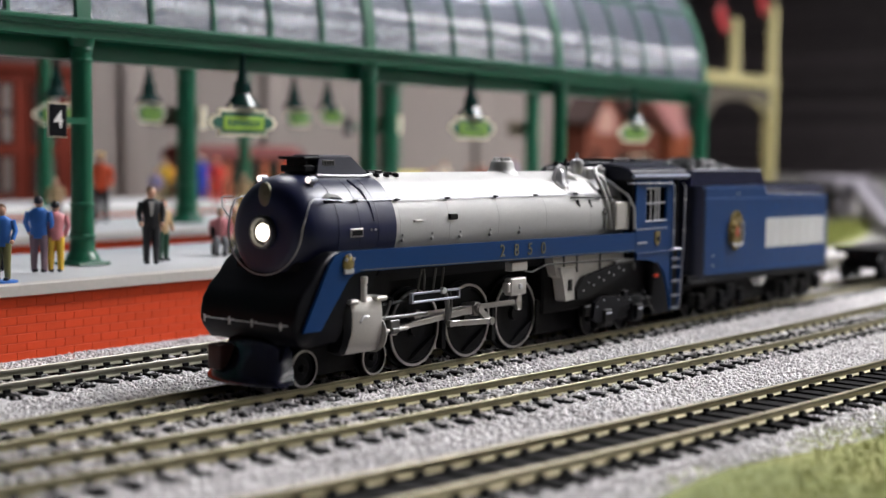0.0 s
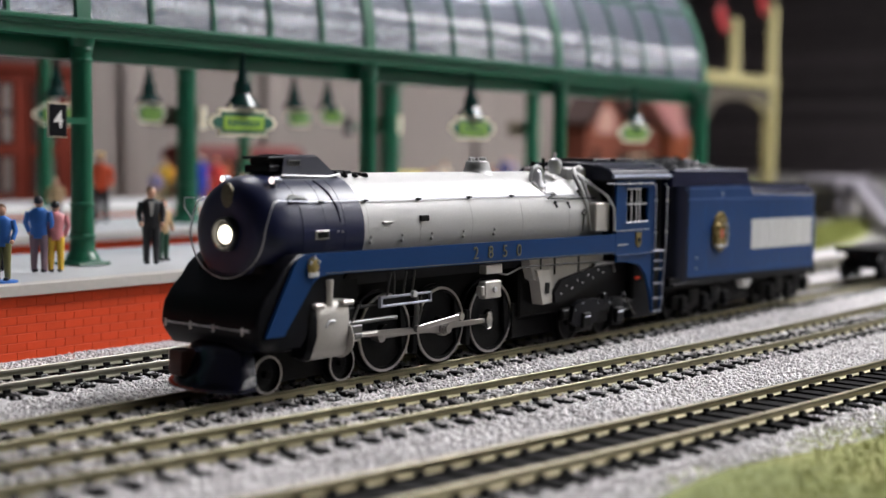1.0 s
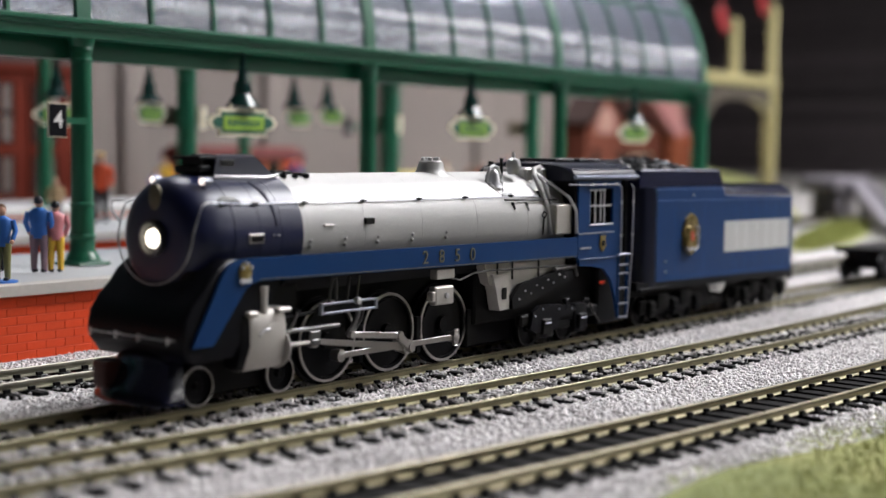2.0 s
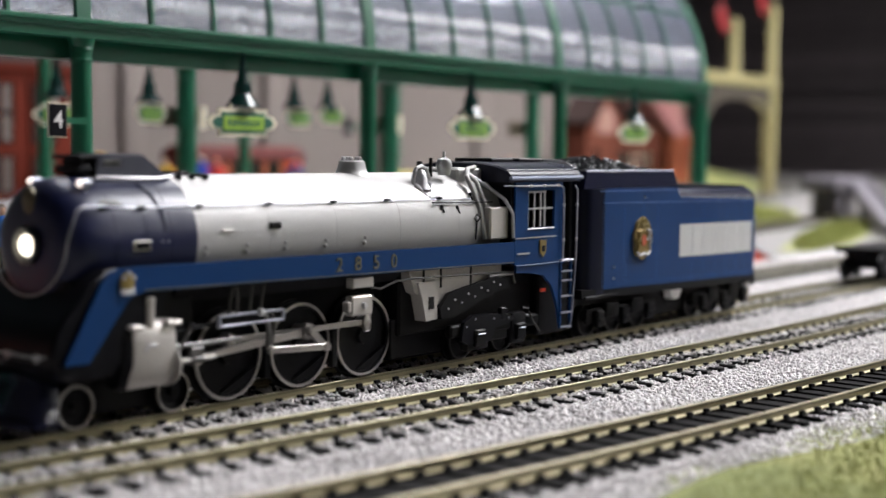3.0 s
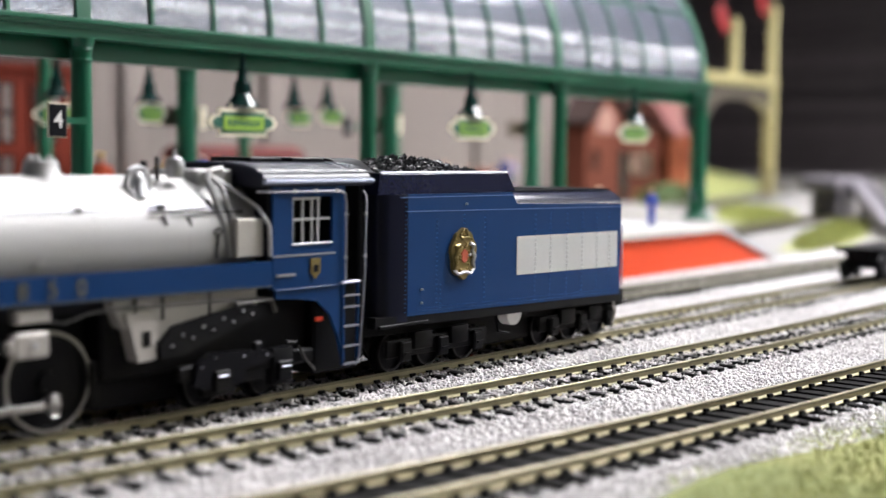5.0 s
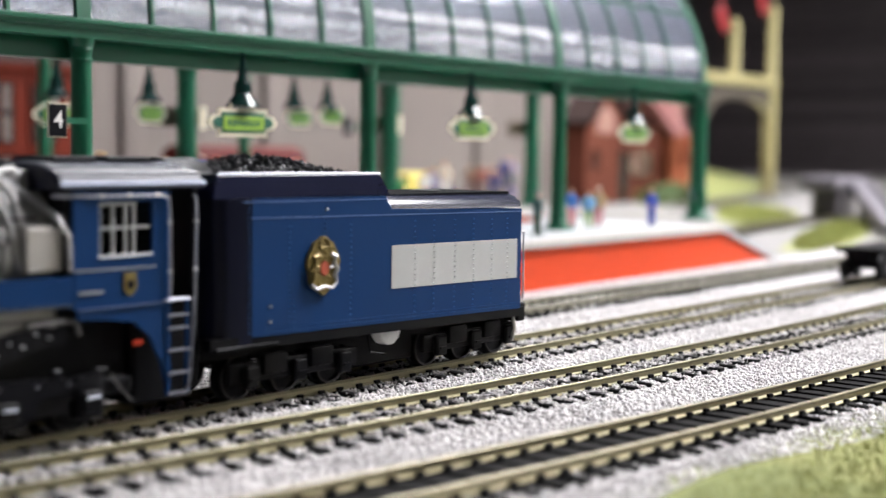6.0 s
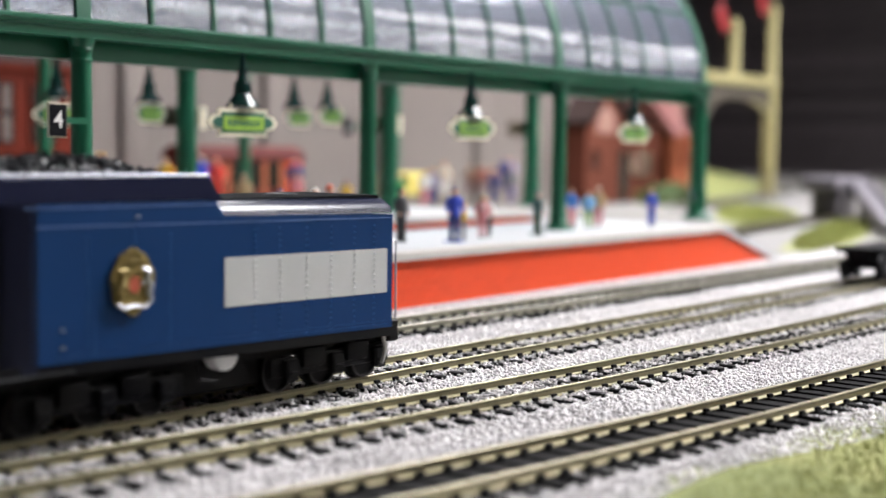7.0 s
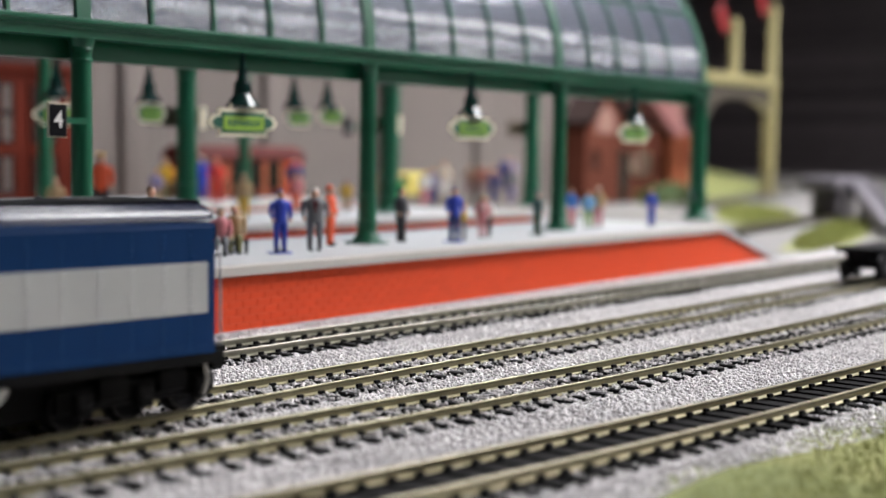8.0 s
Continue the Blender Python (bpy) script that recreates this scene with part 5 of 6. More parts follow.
def tender():
    te = thing("tender", "royal blue model tender with a gold crest and coal load", "tender", TO)

    def P(name, g, m, label="", angle=35):
        return part(name, g, m, te, label, TO, angle=angle)

    y0, y1 = AX_Y - 17.6, AX_Y + 17.6
    P("body", Geo().prism([(427.4, 15.9), (534.6, 13.8), (534.6, 42.8), (476.5, 44.2), (474, 47.6), (427.4, 47.8)], "y", y0, y1), BLUE, "royal blue tank side with rivet rows")
    P("front_plate", Geo().prism([(427.4, y0 + 0.05), (427.4, y1 - 0.05), (420.6, y1 - 0.3), (418.4, y1 - 1.2), (417.4, y1 - 3.2), (417.4, y0 + 3.2), (418.4, y0 + 1.2), (420.6, y0 + 0.3)], "z", 14.4, 47.8), NAVYSHEET, "dark rounded tender front", angle=60)
    P("front_hood", Geo().lathe([(413.5, 10.6), (424, 10.6), (426, 9.6)], "x", (0, AX_Y, 46.4), 32), BLACK)
    P("front_step", Geo().box(416.0, 424.0, y0 - 0.6, y0 + 3, 13.4, 14.3, 0.2), FRAME)
    rr = []
    for y, z in ((y0 + 0.1, 43.6), (y0 + 0.5, 45.0), (y0 + 1.8, 46.6), (y0 + 3.8, 47.3), (y1 - 3.8, 47.3), (y1 - 1.8, 46.6), (y1 - 0.5, 45.0), (y1 - 0.1, 43.6)):
        rr.append((y, z))
    P("tank_top", Geo().loft([[(475.8, y, z + 0.25) for y, z in rr], [(533.6, y, z - 0.3) for y, z in rr], [(534.6, AX_Y + (y - AX_Y) * 0.985, min(z, 45.6)) for y, z in rr]]), NAVY, "rounded navy tank top", angle=50)
    P("tank_deck", Geo().prism([(y0 + 3.6, 46.9), (y1 - 3.6, 46.9), (y1 - 3.6, 47.75), (y0 + 3.6, 47.75)], "x", 476.4, 533.2), COAL_DECK, "matt black tank deck")
    P("tank_hatch", Geo().lathe([(47, 4.2), (48.0, 4.2), (48.2, 3.4), (48.2, 0.05)], "z", (512, AX_Y, 0), 20), BLACK)
    P("bunker", Geo().loft([[(416, y0 + 0.6, 47.8), (476.4, y0 + 0.6, 47.8), (476.4, y1 - 0.6, 47.8), (416, y1 - 0.6, 47.8)],
                            [(417.0, y0 + 0.62, 53.0), (472.6, y0 + 0.62, 53.0), (472.6, y1 - 0.62, 53.0), (417.0, y1 - 0.62, 53.0)],
                            [(417.3, y0 + 0.95, 53.4), (472.4, y0 + 0.95, 53.4), (472.4, y1 - 0.95, 53.4), (417.3, y1 - 0.95, 53.4)],
                            [(419, y0 + 2.6, 53.4), (471, y0 + 2.6, 53.4), (471, y1 - 2.6, 53.4), (419, y1 - 2.6, 53.4)],
                            [(419, y0 + 2.6, 51), (471, y0 + 2.6, 51), (471, y1 - 2.6, 51), (419, y1 - 2.6, 51)]]), NAVY, "navy black coal bunker")
    for sy in (-1, 1):
        yy = AX_Y + sy * 16.75
        P("bunker_rail", Geo().tube([(417.3, yy, 47.9), (417.5, yy, 53.5), (445, yy, 53.55), (472.6, yy, 53.4)], 0.24, 6), DULLWIRE)
        ys = AX_Y + sy * 17.6
        lo_, hi_ = min(ys, ys + sy * 0.14), max(ys, ys + sy * 0.14)
        P("side_panel", Geo().prism([(476.6, 23.6), (532.4, 22.9), (532.4, 34.2), (476.6, 34.8)], "y", lo_, hi_), GREYPANEL, "pale grey lettering panel")
        P("side_beading", Geo().prism([(427, 43.2), (534, 41.9), (534, 42.15), (427, 43.45)], "y", lo_, hi_).prism([(424.4, 46.9), (474.4, 46.7), (474.4, 46.95), (424.4, 47.15)], "y", lo_, hi_), mat("blue_beading", (0.10, 0.17, 0.36), 0.4))
        # crest: stacked gold shapes with a red field and silver supporters
        def oval(cx, cz, rx, rz, d0, d1, n=18):
            a_, b_ = sorted((ys + sy * d0, ys + sy * d1))
            return Geo().prism([(cx + rx * math.cos(2 * math.pi * i / n), cz + rz * math.sin(2 * math.pi * i / n)) for i in range(n)], "y", a_, b_)
        wob = [(450.3 + (5.5 + 0.35 * math.sin(7 * t) - 0.9 * abs(math.sin(t)) ** 6) * math.cos(t), 31.2 + (6.9 + 0.3 * math.cos(8 * t)) * math.sin(t)) for t in [2 * math.pi * i / 40 for i in range(40)]]
        a_, b_ = sorted((ys, ys + sy * 1.0))
        P("crest", Geo().prism(wob, "y", a_, b_), GOLD, "gold coat of arms with a red shield")
        P("crest_shield", oval(450.3, 30.6, 1.5, 1.9, 0.9, 1.35, 7), CRESTRED)
        cr = Geo()
        for i in range(9):
            t = math.pi * i / 8
            cr.ball((450.2 + 1.7 * math.cos(t), ys + sy * 1.2, 36.0 + 1.9 * math.sin(t)), 0.42, 6)
        cr.box(448.6, 451.8, *sorted((ys + sy * 0.9, ys + sy * 1.5)), 35.2, 35.9, 0.1)
        P("crest_crown", cr, GOLD)
        for side_, m_ in ((-1, GOLD), (1, WIRE)):
            c_x = 450.3 + side_ * 3.2
            beast = [(c_x - side_ * 1.0, 34.0), (c_x + side_ * 0.5, 33.4), (c_x + side_ * 0.1, 31.8), (c_x + side_ * 1.0, 30.2), (c_x + side_ * 0.5, 28.6), (c_x + side_ * 1.3, 27.0)]
            P("crest_supporter", Geo().tube([(x, ys + sy * 1.2, z) for x, z in beast], [0.5, 0.75, 0.6, 0.85, 0.6, 0.4], 6).tube([(c_x, ys + sy * 1.2, 31.2), (c_x - side_ * 1.4, ys + sy * 1.3, 30.6)], 0.32, 6), m_)
        P("crest_ribbon", Geo().tube([(445.8, ys + sy * 1.1, 27.0), (447.6, ys + sy * 1.2, 25.7), (450.3, ys + sy * 1.3, 26.3), (453.0, ys + sy * 1.2, 25.7), (454.8, ys + sy * 1.1, 27.0)], 0.45, 6), WIRE)
        r = random.Random(21)
        relief = Geo()
        for i in range(46):
            t, q = r.uniform(0, 6.283), math.sqrt(r.uniform(0.1, 0.95))
            relief.ball((450.3 + 5.2 * q * math.cos(t), ys + sy * 0.95, 31.2 + 6.0 * q * math.sin(t)), r.uniform(0.25, 0.55), 6)
        tagged(P("crest_relief", relief, GOLD), kind="stuff")
        rv, rp_ = Geo(), Geo()
        cols = [(426.4, 17, 46, 1.15), (439.5, 18.5, 42, 1.25), (441.2, 17, 24, 1.25), (451.5, 39.5, 42.4, 1.2), (461, 17, 42, 1.4), (486, 15.6, 42, 1.4), (494, 15.6, 41.6, 1.4), (503, 15.4, 41.6, 1.4), (511.5, 15.4, 41.4, 1.4), (520, 15, 41.2, 1.4), (527.5, 15, 41.2, 1.4)]
        for x, z0_, z1_, step in cols:
            z = z0_
            while z < z1_:
                on_panel = x > 478 and 23.6 < z < 34.2
                k_, dst = (0.48, rp_) if on_panel else (0.28, rv)
                yb = ys + sy * (0.14 if on_panel else 0)
                dst.add([(x - k_, yb, z), (x, yb, z - k_), (x + k_, yb, z), (x, yb, z + k_), (x, yb + sy * (0.40 if on_panel else 0.36), z)], [(0, 1, 4), (1, 2, 4), (2, 3, 4), (3, 0, 4)])
                z += step
        x = 432.0
        while x < 533:
            z = 16.9 - (x - 424) * 0.02
            for dz in (0, 0.9):
                rv.add([(x - 0.2, ys, z + dz), (x, ys, z + dz - 0.2), (x + 0.2, ys, z + dz), (x, ys, z + dz + 0.2), (x, ys + sy * 0.3, z + dz)], [(0, 1, 4), (1, 2, 4), (2, 3, 4), (3, 0, 4)])
            x += 1.3
        tagged(P("rivets", rv, mat("rivet_blue", (0.07, 0.17, 0.38), 0.25, coat=0.3)), kind="stuff")
        tagged(P("panel_rivets", rp_, mat("panel_rivet_white", (0.88, 0.88, 0.87), 0.25, coat=0.4)), kind="stuff")
        for x, z in ((452, 44.8), (433, 19), (433, 22.6)):
            P("side_knob", Geo().ball((x, ys + sy * 0.3, z), 0.4, 8), WIRE)
        # bogies
        for k, (xa, xb) in enumerate(((424, 468), (495, 538))):
            f = Geo().box(xa, xb, *sorted((AX_Y + sy * 12.2, AX_Y + sy * 13.8)), 4.4, 9.4, 0.7)
            P("bogie_side", f, FRAME)
            for j in range(3):
                xc = xa + 6 + j * 16
                P("axle_box", Geo().box(xc - 2.2, xc + 2.2, *sorted((AX_Y + sy * 13.6, AX_Y + sy * 15.6)), 3.4, 8.8, 0.5).box(xc - 1.2, xc + 1.6, *sorted((AX_Y + sy * 15.6, AX_Y + sy * 16)), 5.2, 5.9), FRAME)
                if j < 2:
                    P("bogie_spring", Geo().box(xc + 4, xc + 12, *sorted((AX_Y + sy * 13, AX_Y + sy * 15)), 6, 11, 0.7), FRAME)
        P("sill", Geo().prism([(415, 13.6), (536.6, 11.4), (536.6, 14.0), (415, 16.4)], "y", *sorted((AX_Y + sy * 14.5, AX_Y + sy * 17.4))), FRAME)
        P("foot_board", Geo().box(424, 436, *sorted((AX_Y + sy * 16, AX_Y + sy * 18)), 13.5, 14.2, 0.1), FRAME)
        P("air_tank", Geo().lathe([(AX_Y + sy * 12, 4.0), (AX_Y + sy * 15.2, 4.0), (AX_Y + sy * 15.6, 3.4), (AX_Y + sy * 15.6, 0.05)], "y", (479.2, 0, 12.6), 24), WHITE, "white reservoir end")
        P("brake_lever", Geo().tube([(470.5, AX_Y + sy * 15, 12), (471, AX_Y + sy * 15.4, 7.6), (476, AX_Y + sy * 15.6, 6.6)], 0.3, 6), FRAME)
        P("rear_grab_rail", Geo().tube([(535.4, AX_Y + sy * 16.6, 36), (536.6, AX_Y + sy * 17, 36), (536.8, AX_Y + sy * 17, 16), (535.6, AX_Y + sy * 16.6, 16)], 0.3, 6), WIRE)
        P("rear_step", Geo().tube([(529, AX_Y + sy * 16.6, 12.6), (532, AX_Y + sy * 16.9, 12.2), (533, AX_Y + sy * 16.9, 8), (531.6, AX_Y + sy * 16.9, 4.6)], 0.5, 8), CREAMSILVER)
    P("underframe", Geo().prism([(415, 10.8), (537, 8.8), (537, 13.8), (415, 16)], "y", AX_Y - 12, AX_Y + 12), FRAME)
    P("rear_beam", Geo().box(534.6, 538.4, AX_Y - 16.8, AX_Y + 16.8, 9.8, 15.4, 0.4), FRAME)
    P("diaphragm", Geo().box(412.8, 415.2, AX_Y - 13.5, AX_Y + 13.5, 6, 53, 0.5), BLACK)
    P("tank_well", Geo().box(468, 496, AX_Y - 9, AX_Y + 9, 2.6, 10, 0.6), FRAME)
    P("coupler", Geo().box(538, 546, AX_Y - 2, AX_Y + 2, 6.6, 9.8, 0.6), FRAME)
    P("drawbar", Geo().box(404, 416, AX_Y - 2, AX_Y + 2, 8, 10, 0.3), FRAME)
    # coal heap
    r = random.Random(11)
    g = Geo()
    for i in range(900):
        u, w = r.uniform(-1, 1), r.uniform(-1, 1)
        x, y = 445.0 + 25 * u, AX_Y + 14.2 * w
        z = 52.2 + 4.8 * max(0, (1 - u * u)) * (1 - 0.75 * w * w) * (1 + 0.15 * r.uniform(-1, 1))
        q = r.uniform(0.5, 1.0)
        vs = [Vector((r.uniform(0.6, 1.2) * a + r.uniform(-0.3, 0.3), r.uniform(0.6, 1.2) * b + r.uniform(-0.3, 0.3), r.uniform(0.6, 1.2) * c_ + r.uniform(-0.3, 0.3))) * q
              for a, b, c_ in ((1, 0, 0), (-1, 0, 0), (0, 1, 0), (0, -1, 0), (0, 0, 1), (0, 0, -1))]
        g.add([(x + p.x, y + p.y, z + p.z) for p in vs], [(0, 2, 4), (2, 1, 4), (1, 3, 4), (3, 0, 4), (2, 0, 5), (1, 2, 5), (3, 1, 5), (0, 3, 5)])
    g.loft([[(445 + 25.5 * k * math.cos(t), AX_Y + 14.6 * k * math.sin(t), z) for t in [2 * math.pi * i / 24 for i in range(24)]] for k, z in ((1, 51.4), (0.8, 53), (0.45, 54.8), (0.03, 55.6))])
    tagged(P("coal", g, COAL, "heap of glossy black coal", angle=10), kind="stuff")
    return te


tend = tender()
T = {}
for i, x in enumerate((430, 446, 462, 501, 517, 533)):
    for sy in (-1, 1):
        w = wheel("tender_wheel", tend, x - 480, sy * 8.6, 5.3, 5.2, 9, 0.5, sy > 0, DARKTYRE, "dark steel tyre rim")
        T[i, sy] = (w, x - 480, sy * 8.6, 5.3, 5.3)

# ------------------------------------------------------------------ figures: plain painted dolls
PAINTS = {}


def paint(name, col):
    if name not in PAINTS:
        PAINTS[name] = mat("figure_" + name, col, 0.5, grain=500, amt=0.1, bump=0.1)
    return PAINTS[name]


SKIN = paint("skin", (0.55, 0.30, 0.20))
COL = dict(blue=(0.03, 0.15, 0.5), navy=(0.015, 0.03, 0.16), royal=(0.02, 0.05, 0.42), red=(0.62, 0.045, 0.025), orange=(0.75, 0.10, 0.03), pink=(0.62, 0.22, 0.24), yellow=(0.7, 0.42, 0.03),
           mauve=(0.22, 0.14, 0.17), black=(0.012, 0.012, 0.015), white=(0.75, 0.73, 0.7), grey=(0.16, 0.16, 0.17), brown=(0.16, 0.08, 0.04), olive=(0.16, 0.15, 0.05), tan=(0.42, 0.28, 0.14), rust=(0.26, 0.06, 0.03),
           green=(0.05, 0.28, 0.06), dgreen=(0.012, 0.06, 0.03), lavender=(0.24, 0.22, 0.38), lblue=(0.2, 0.45, 0.75), cream=(0.62, 0.52, 0.4), maroon=(0.13, 0.02, 0.025), lime=(0.35, 0.5, 0.2), teal=(0.04, 0.1, 0.1))


def figure(place, turn, coat, legs, hair, words, h=23.0, shirt=None, base=None, seated=False, wide=1.15):
    """One plain mesh: two legs, trunk, arms and a head, painted. place: x, y, z of the feet in mm."""
    k = h / 23.0
    g = Geo()

    def S(p):
        return (p[0] * k * wide, p[1] * k * wide, p[2] * k)
    if base:
        g.lathe([(0, 4.6 * k), (0.5, 4.5 * k), (0.6, 0.1)], "z", (0, 0, 0), 16, 5)
    for sx in (-1, 1):
        if seated:
            leg = [S((sx * 1.3, 0.2, 6)), S((sx * 1.4, -3.4, 6.2)), S((sx * 1.4, -4.0, 5.2)), S((sx * 1.4, -3.8, 0.8))]
            g.tube(leg, [1.5 * k, 1.25 * k, 1.15 * k, 0.85 * k], 8, 1)
            g.box(*(sorted((sx * 0.7 * k, sx * 2.1 * k))), -5.6 * k, -2.9 * k, 0.3 * k, 1.3 * k, 0.25 * k, 4)
        else:
            leg = [S((sx * 1.15, 0, 11.6)), S((sx * 1.25, -0.1, 6.2)), S((sx * 1.35, 0.1, 1.0))]
            g.tube(leg, [1.55 * k, 1.15 * k, 0.85 * k], 8, 1)
            g.box(*(sorted((sx * 0.6 * k, sx * 2.0 * k))), -1.9 * k, 1.0 * k, 0.5 * k, 1.5 * k, 0.25 * k, 4)
    dz = -5.2 if seated else 0
    rings = []
    for z, a, b in ((10.6, 2.1, 1.5), (12, 2.25, 1.55), (14, 2.1, 1.45), (16.5, 2.6, 1.6), (18.4, 2.75, 1.45), (19.3, 1.6, 1.1), (19.7, 0.8, 0.8)):
        rings.append([S((a * math.cos(t), b * math.sin(t), z + dz)) for t in [2 * math.pi * i / 12 for i in range(12)]])
    g.loft(rings, 0)
    if shirt:
        g.loft([[S((x, y, z + dz)) for x, y, z in ((-0.7, -1.62, 18.4), (0.7, -1.62, 18.4), (0.25, -1.7, 14.6), (-0.25, -1.7, 14.6))],
                [S((x, y, z + dz)) for x, y, z in ((-0.7, -1.2, 18.6), (0.7, -1.2, 18.6), (0.25, -1.3, 14.4), (-0.25, -1.3, 14.4))]], 5)
    for sx in (-1, 1):
        arm = [S((sx * 2.6, 0, 18.4 + dz)), S((sx * 3.3, 0.3, 15.2 + dz)), S((sx * 2.9, -1.2, 12.6 + dz))]
        g.tube(arm, [0.95 * k, 0.85 * k, 0.7 * k], 8, 0)
        g.ball(S((sx * 2.8, -1.5, 12.1 + dz)), 0.75 * k, 8, 2)
    g.ball(S((0, -0.15, 21.2 + dz)), 1.5 * k, 12, 2, 0.88, 0.98, 1.12)
    g.ball(S((0, 0.2, 21.8 + dz)), 1.5 * k, 12, 3, 0.95, 1.0, 0.95)
    mats = [paint(coat, COL[coat]), paint(legs, COL[legs]), SKIN, paint(hair, COL[hair]), paint("black", COL["black"]), paint(base or shirt or "white", COL[base or shirt or "white"])]
    return solid("figurine", g, mats, words, "figurine", place, turn, group="platform figurines", angle=50)


TOP = 18.8


figure((236.5, 352, TOP), -45, "blue", "olive", "brown", "painted figurine in a blue shirt on a blue base", 23, base="blue")
figure((260, 367, TOP), 130, "blue", "mauve", "black", "painted figurine in a blue shirt and mauve trousers", 24.5)
figure((264.4, 364.5, TOP), 150, "pink", "yellow", "black", "painted figurine in pink with bright yellow trousers", 23)
figure((305.5, 367.5, TOP), -35, "black", "black", "brown", "painted figurine in a black suit and white shirt", 27, shirt="white", wide=1.05)
figure((317, 375, TOP), 5, "tan", "dgreen", "brown", "painted figurine in tan and dark green clothes", 22)
figure((377, 377, TOP), -25, "royal", "royal", "navy", "painted figurine in a royal blue uniform on a base", 24.5, shirt="white", base="royal")
figure((390, 371, TOP), -45, "grey", "grey", "white", "painted figurine in a grey coat with white hair", 25, shirt="maroon", wide=1.35)
figure((416, 387, TOP), 25, "orange", "orange", "orange", "painted figurine all in orange-red", 25.5)
figure((456.7, 383, TOP), 5, "black", "black", "black", "painted figurine in a black suit", 24)
figure((480.5, 372, TOP), -25, "royal", "navy", "navy", "painted figurine in a blue uniform on a blue base", 24, shirt="white", base="royal")
figure((494, 377, TOP), 45, "yellow", "grey", "tan", "painted child figurine in a yellow top", 17)
figure((508, 377, TOP), -35, "pink", "pink", "tan", "painted figurine in a pink dress", 19.5, shirt="white")
figure((516, 380, TOP), -55, "white", "black", "cream", "painted figurine in a white top", 19)
figure((550, 375, TOP), 65, "teal", "dgreen", "grey", "painted figurine in a dark green coat", 21, wide=1.2, base="dgreen")
figure((622, 402, TOP), -15, "blue", "pink", "brown", "painted figurine in a blue top and pink skirt", 21)
figure((617, 388, TOP), -45, "lblue", "lime", "brown", "painted figurine in a light blue top", 20)
figure((630, 390, TOP), -45, "tan", "pink", "cream", "painted figurine in tan and pink", 22)
figure((659, 374, TOP), -15, "royal", "royal", "tan", "painted figurine in blue overalls", 21)
figure((752, 396, TOP), -15, "lavender", "lavender", "lavender", "painted figurine in lavender grey", 23)
# second and third platforms
figure((452, 584, TOP), -35, "orange", "black", "yellow", "large painted figurine in an orange-red coat and yellow cap", 37, wide=1.1)
figure((421, 580, TOP), -35, "tan", "grey", "tan", "painted figurine in tan clothes", 24)
figure((608, 726, TOP), -35, "lavender", "tan", "black", "painted figurine in lavender", 25)
figure((636, 730, TOP), -35, "red", "red", "brown", "painted figurine in a long red dress", 34)
figure((630, 742, TOP), -35, "yellow", "olive", "tan", "painted figurine in a mustard yellow coat", 32)
figure((533, 562, TOP), -35, "tan", "yellow", "tan", "painted figurine in a tan coat", 26)
figure((661, 724, TOP), -35, "red", "red", "red", "painted figurine in red", 33)
figure((618, 604, TOP), -35, "pink", "orange", "tan", "painted figurine in salmon clothes", 25)
figure((735, 720, TOP), -35, "navy", "navy", "navy", "painted figurine in a navy uniform", 33)
figure((658, 598, TOP), -35, "yellow", "tan", "brown", "painted figurine in yellow", 20)
figure((694, 585, TOP), -35, "green", "lime", "brown", "painted figurine in a green dress", 24)
figure((756, 612, TOP), -35, "white", "pink", "tan", "painted figurine in white and pink", 26)
figure((775, 620, TOP), -35, "lavender", "navy", "tan", "painted figurine in lavender", 27)
figure((838, 612, TOP), -35, "navy", "navy", "navy", "painted figurine in navy", 25)
figure((855, 607, TOP), -35, "grey", "lavender", "grey", "painted figurine in grey", 28)
figure((1044, 790, TOP), -35, "brown", "maroon", "brown", "painted figurine in brown", 25, wide=1.3)
figure((1062, 790, TOP), -35, "rust", "maroon", "brown", "painted figurine in a rust red coat", 26, wide=1.4)
figure((1081, 790, TOP), -35, "rust", "brown", "brown", "painted figurine in rust and brown", 25, wide=1.2)
figure((1100, 790, TOP), -35, "navy", "navy", "navy", "painted figurine in a navy blue uniform", 34)
figure((1111, 790, TOP), -35, "lavender", "navy", "tan", "painted figurine in pale lavender", 33)
figure((941, 740, TOP), -35, "cream", "white", "tan", "painted figurine in a cream coat", 30)
figure((706, 790, TOP), -35, "royal", "royal", "white", "painted figurine in a bright blue coat", 33, wide=1.4)


def bench(x, y, turn):
    b = thing("platform_bench", "dark iron bench on the platform", "bench", (x, y, TOP), turn)
    part("seat", Geo().box(-9, 9, -3, 2, 4.6, 5.4, 0.2), BLACK, b)
    part("backrest", Geo().box(-9, 9, 2.0, 2.8, 6, 11, 0.2), BLACK, b)
    for sx in (-8, 8):
        for y_ in (-2.5, 2.2):
            part("leg", Geo().box(sx - 0.5, sx + 0.5, y_ - 0.5, y_ + 0.5, 0, 4.7, 0.1), BLACK, b)


bench(357, 384, 15)
figure((352, 383.5, TOP), -40, "pink", "grey", "brown", "seated painted figurine in pink on the bench", 23, seated=True)
figure((360.5, 385, TOP), -40, "tan", "olive", "tan", "seated painted figurine in tan on the bench", 24, seated=True)
bench(250, 385, 15)

# ------------------------------------------------------------------ background
bw = solid("backdrop_board", Geo().box(-500, 1685, 930, 945, -4.2, 142), BEIGE, "tall beige backdrop board behind the station", kind="structure")
